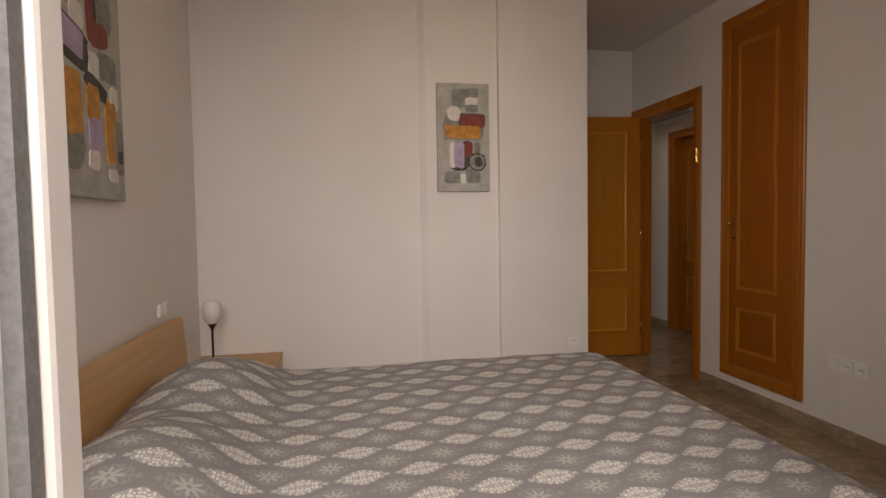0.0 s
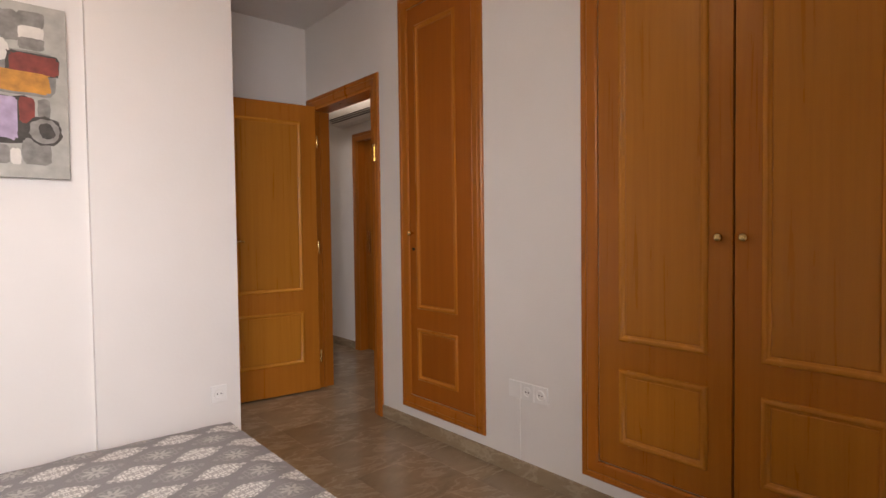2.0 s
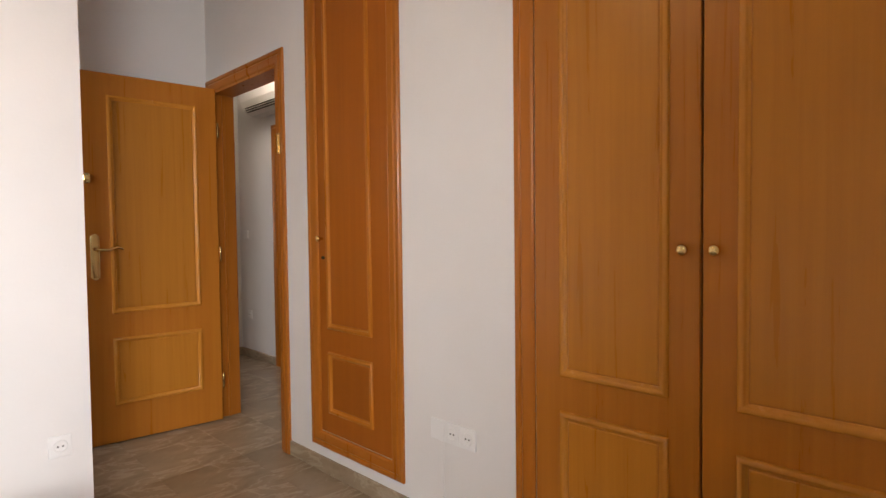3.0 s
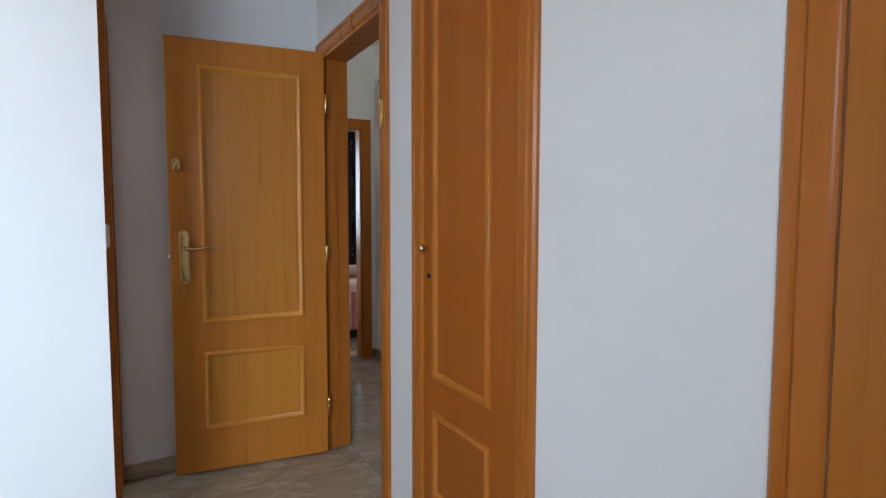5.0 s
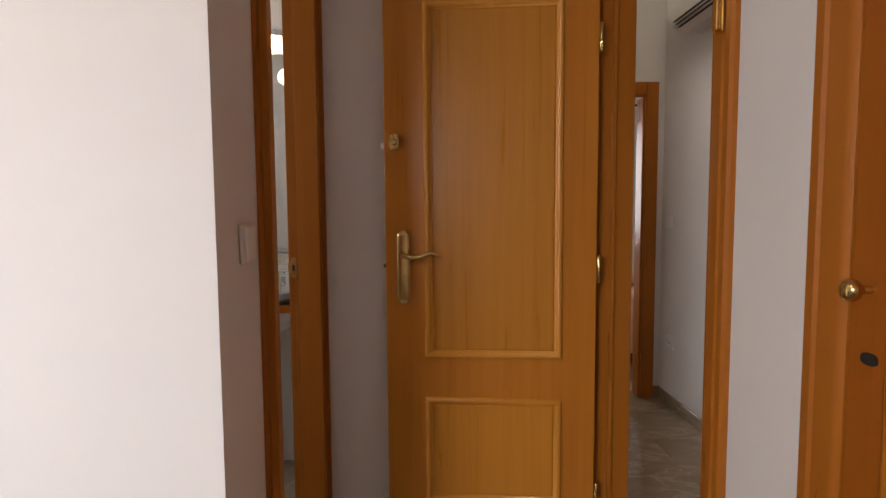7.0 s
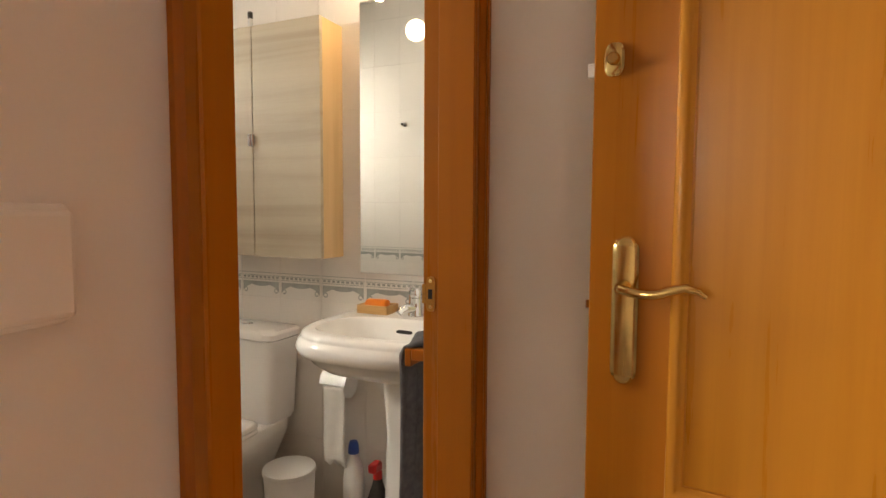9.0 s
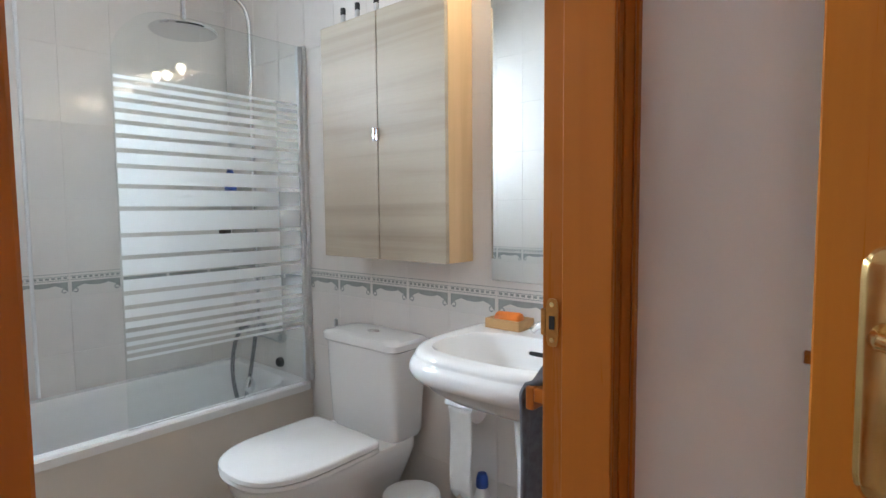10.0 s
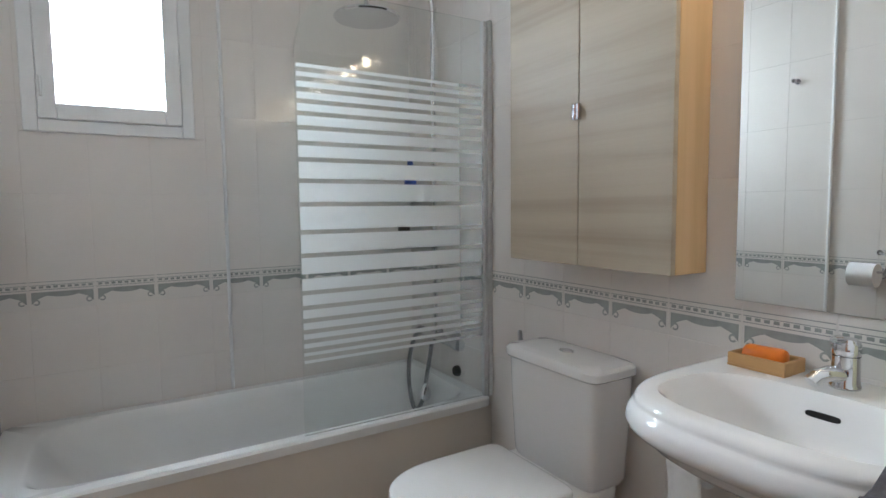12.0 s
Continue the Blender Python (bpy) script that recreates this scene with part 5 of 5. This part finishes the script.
# towel on a small wall shelf beside the basin
shf = thing("wall_shelf", (0.79, 4.2, 0.845), "small brown wooden towel shelf fixed to the wall", "shelf")
place(part("board", boxes((0.7415, 0.8655, 4.13, 4.32, 0.845, 0.872), bev=0.002), OAK_RED, shf))
place(part("front_rail", boxes((0.724, 0.741, 4.13, 4.32, 0.828, 0.872), bev=0.002), OAK_RED, shf))
TOWEL = plain("dark_grey_terry", (0.13, 0.125, 0.135), 0.95, 0, 0.25, 60, 0.9)
bm = bmesh.new()
rows = []
for j in range(25):
    s = j / 24
    rowp = []
    for i in range(21):
        u = i / 20
        y = 4.14 + 0.18 * u
        fold = 0.012 * math.sin(u * 17 + 2.0 * s)
        if s < 0.3:
            k = s / 0.3
            x, z = 0.852 - 0.137 * k, 0.889 + 0.012 * math.sin(u * 9 + k * 4) - 0.01 * k * k
        else:
            k = (s - 0.3) / 0.7
            x, z = 0.708 + 0.6 * fold * min(1, k * 3) - 0.006 * k, 0.872 - 0.43 * k - 0.02 * u * k
        rowp.append((x, y, z))
    rows.append(rowp)
loft(bm, rows, False, False, False)
tw = tagged(part("towel", bm, TOWEL, None, "", True), "dark grey towel draped over the wooden shelf", "towel")
so = tw.modifiers.new("thick", "SOLIDIFY")
so.thickness, so.offset = 0.009, 0

# opposite wall: hook and paper roll
hk = thing("towel_hook", (-0.43, BS + 0.02, 1.79), "small chrome wall hook", "hook")
bm = bmesh.new()
lathe(bm, 0, 0, [(0.014, 0), (0.014, 0.006), (0.006, 0.008), (0.006, 0.035), (0.010, 0.038), (0.010, 0.044), (0, 0.046)], 18)
bm.transform(pose(-0.43, BS, 1.79, -90, 0, 0))
place(part("peg", bm, CHROME, hk, "", True))
ph = thing("paper_holder", (-0.11, BS + 0.05, 0.93), "chrome toilet paper holder on the tiled wall", "paper holder")
bm = bmesh.new()
tube(bm, [(-0.05, BS, 0.985), (-0.05, BS + 0.045, 0.985)], 0.012, 12)
tube(bm, [(-0.05, BS + 0.045, 0.985), (-0.02, BS + 0.05, 0.975), (-0.015, BS + 0.055, 0.93), (-0.03, BS + 0.06, 0.90), (-0.17, BS + 0.06, 0.90)], 0.006, 10)
place(part("arm", bm, CHROME, ph, "", True))
bm = bmesh.new()
loft(bm, [[(x, BS + 0.06 + r * math.cos(a), 0.885 + r * math.sin(a)) for a in [2 * math.pi * k / 28 for k in range(28)]] for x, r in ((-0.15, 0.018), (-0.15, 0.052), (-0.05, 0.052), (-0.05, 0.018))])
bmesh.ops.recalc_face_normals(bm, faces=bm.faces)
rl = tagged(part("paper_roll", bm, plain("tissue_paper", (0.82, 0.81, 0.79), 0.95), None, "", True), "white toilet paper roll on the holder", "toilet paper")

# ---- tiles, built last ----


def piece_mesh(name, w, h, t, mat, bev=0.0008):
    """A flat piece in the plane y = 0, standing out towards -y; origin at its lower corner."""
    bm = bmesh.new()
    rows = [[(0, t, 0), (w, t, 0), (w, t, h), (0, t, h)], [(0, bev, 0), (w, bev, 0), (w, bev, h), (0, bev, h)], [(bev, 0, bev), (w - bev, 0, bev), (w - bev, 0, h - bev), (bev, 0, h - bev)]]
    loft(bm, rows, False, True)
    bmesh.ops.recalc_face_normals(bm, faces=bm.faces)
    me = bpy.data.meshes.new(name)
    bm.to_mesh(me)
    bm.free()
    me.materials.append(mat)
    return me


CACHE = {}


def piece(name, w, h, t, mat, m, parent):
    key = (name, round(w, 4), round(h, 4))
    if key not in CACHE:
        CACHE[key] = piece_mesh(name, w, h, t, mat)
    ob = new(name, CACHE[key])
    ob.parent = parent
    ob.matrix_basis = m
    return ob


def decor_mesh():
    """Glazed pattern of one border tile, 0.2 wide: two rules, a dashed row, a rule and a scalloped band."""
    bm = bmesh.new()
    t = 0.0007

    def bar(x0, x1, z0, z1):
        box(bm, x0, x1, -t, 0.0, z0, z1)
    bar(0.002, 0.196, 0.0985, 0.1005)
    bar(0.002, 0.196, 0.0865, 0.0885)
    for k in range(9):
        x = 0.008 + 0.0212 * k
        bar(x, x + 0.013, 0.0765, 0.0845)
    bar(0.002, 0.196, 0.0705, 0.0725)
    n = 40
    top, low = [], []
    for i in range(n + 1):
        u = i / n
        x = 0.006 + 0.186 * u
        a = abs(2 * u - 1)
        d = 0.013 + (0.007 + 0.011 * a ** 2) * abs(math.cos(u * math.pi * 2.0)) + (0.012 * max(0.0, (a - 0.82) / 0.18))
        top.append((x, 0.063))
        low.append((x, 0.063 - d))
    for i in range(n):
        vs = [bm.verts.new((x, -t, z)) for x, z in (low[i], low[i + 1], top[i + 1], top[i])]
        bm.faces.new(vs)
    for cx, s in ((0.020, 1), (0.178, -1)):
        for r0, r1, a0, a1 in ((0.0055, 0.0105, -2.6, 1.8),):
            m = 14
            ins = [(cx + s * r0 * math.cos(a0 + (a1 - a0) * k / m), 0.0265 + r0 * math.sin(a0 + (a1 - a0) * k / m)) for k in range(m + 1)]
            outs = [(cx + s * r1 * math.cos(a0 + (a1 - a0) * k / m), 0.0265 + r1 * math.sin(a0 + (a1 - a0) * k / m)) for k in range(m + 1)]
            for k in range(m):
                bm.faces.new([bm.verts.new((x, -t * 1.1, z)) for x, z in (ins[k], outs[k], outs[k + 1], ins[k + 1])])
    bmesh.ops.recalc_face_normals(bm, faces=bm.faces)
    for f in bm.faces:
        if f.normal.y > 0.5:
            f.normal_flip()
    me = bpy.data.meshes.new("glazed_pattern")
    bm.to_mesh(me)
    bm.free()
    me.materials.append(DECOR)
    return me


DEC = decor_mesh()


def decor_cut(x0, x1):
    """The border pattern on a tile that was cut to fit a corner."""
    bm = bmesh.new()
    bm.from_mesh(DEC)
    for x, side in ((x0 + 0.001, -1), (x1 - 0.001, 1)):
        bmesh.ops.bisect_plane(bm, geom=bm.verts[:] + bm.edges[:] + bm.faces[:], plane_co=(x, 0, 0), plane_no=(side, 0, 0), clear_outer=True)
    me = bpy.data.meshes.new("glazed_pattern")
    bm.to_mesh(me)
    bm.free()
    me.materials.append(DECOR)
    return me


ROWS = [(0.0, 0.30), (0.30, 0.613), (0.613, 0.85), (0.95, 1.2625), (1.2625, 1.575), (1.575, 1.8875), (1.8875, 2.2), (2.2, 2.5125), (2.5125, 2.64)]


def tile_wall(parent, m, u0, u1, phase, hole=None, low=0.0):
    """Tiles over a wall; m places the wall's local frame (x along, -y out of the wall, z up)."""
    k = math.floor((u0 - phase) / 0.2)
    while phase + 0.2 * k < u1 - 1e-4:
        a, b = max(u0, phase + 0.2 * k), min(u1, phase + 0.2 * (k + 1))
        k += 1
        if b - a < 0.01:
            continue
        for z0, z1 in ROWS:
            if z1 < low:
                continue
            if hole and a < hole[1] - 0.01 and b > hole[0] + 0.01 and z0 < hole[3] - 0.01 and z1 > hole[2] + 0.01:
                spans = []
                if z0 < hole[2] - 0.02:
                    spans.append((a, b, z0, hole[2]))
                if z1 > hole[3] + 0.02:
                    spans.append((a, b, hole[3], z1))
                c0, c1 = max(z0, hole[2]), min(z1, hole[3])
                if a < hole[0] - 0.01:
                    spans.append((a, hole[0], c0, c1))
                if b > hole[1] + 0.01:
                    spans.append((hole[1], b, c0, c1))
            else:
                spans = [(a, b, z0, z1)]
            for p, q, c, d in spans:
                piece("tile", q - p - 0.001, d - c - 0.001, 0.0058, CER, m @ pose(p + 0.0005, 0, c + 0.0005), parent)
        bt_ = piece("border_tile", b - a - 0.0016, 0.0984, 0.0058, CERB, m @ pose(a + 0.0008, 0, 0.8508), parent)
        if b - a > 0.19:
            dm = new("glazed_pattern", DEC)
            dm.parent = bt_
            dm.matrix_basis = pose(0, -0.0002, -0.0008)
        elif b - a > 0.05:
            cut = a - (phase + 0.2 * (k - 1))
            dm = new("glazed_pattern", decor_cut(cut, cut + b - a))
            dm.parent = bt_
            dm.matrix_basis = pose(-cut, -0.0002, -0.0008)


tile_wall(bpy.data.objects["bath_wall_north"], pose(0, BY, 0), BX, 0.866, 0.049)
tile_wall(bpy.data.objects["bath_wall_west"], pose(BX, 0, 0, 0, 0, 90), BS, BY, 3.189, (3.204, 3.752, 1.48, 2.225), 0.42)
tile_wall(bpy.data.objects["bath_wall_south"], pose(0, BS, 0, 0, 0, 180), -0.866, -BX, 0.07)
bm = boxes((BX, BX + 0.011, 3.850, 3.864, 0.447, 2.64), bev=0.004)
struct("trim_bath", bm, PVC, "white plastic tile edge trim", "trim")
bm = boxes((-0.277, -0.263, BS, BS + 0.011, 0.0, 2.64), bev=0.004)
struct("trim_bath_south", bm, PVC, "white plastic tile edge trim", "trim")


def floor_tiles(parent, x0, x1, y0, y1, phx=0.12, phy=0.08, s=0.40):
    """Polished square floor tiles with narrow joints."""
    i0, j0 = math.floor((x0 - phx) / s), math.floor((y0 - phy) / s)
    for i in range(i0, math.ceil((x1 - phx) / s)):
        for j in range(j0, math.ceil((y1 - phy) / s)):
            a, b = max(x0, phx + s * i), min(x1, phx + s * (i + 1))
            c, d = max(y0, phy + s * j), min(y1, phy + s * (j + 1))
            if b - a < 0.02 or d - c < 0.02:
                continue
            piece("floor_tile", b - a - 0.0008, d - c - 0.0008, 0.0078, MARBLE, pose(a + 0.0004, c + 0.0004, 0) @ pose(0, 0, 0, -90, 0, 0), parent)


floor_tiles(bpy.data.objects["floor"], XL, 2.02, 0.07, 4.115)
floor_tiles(bpy.data.objects["hall_floor"], 2.02, HE + 0.1, 1.8, HN + 0.1)
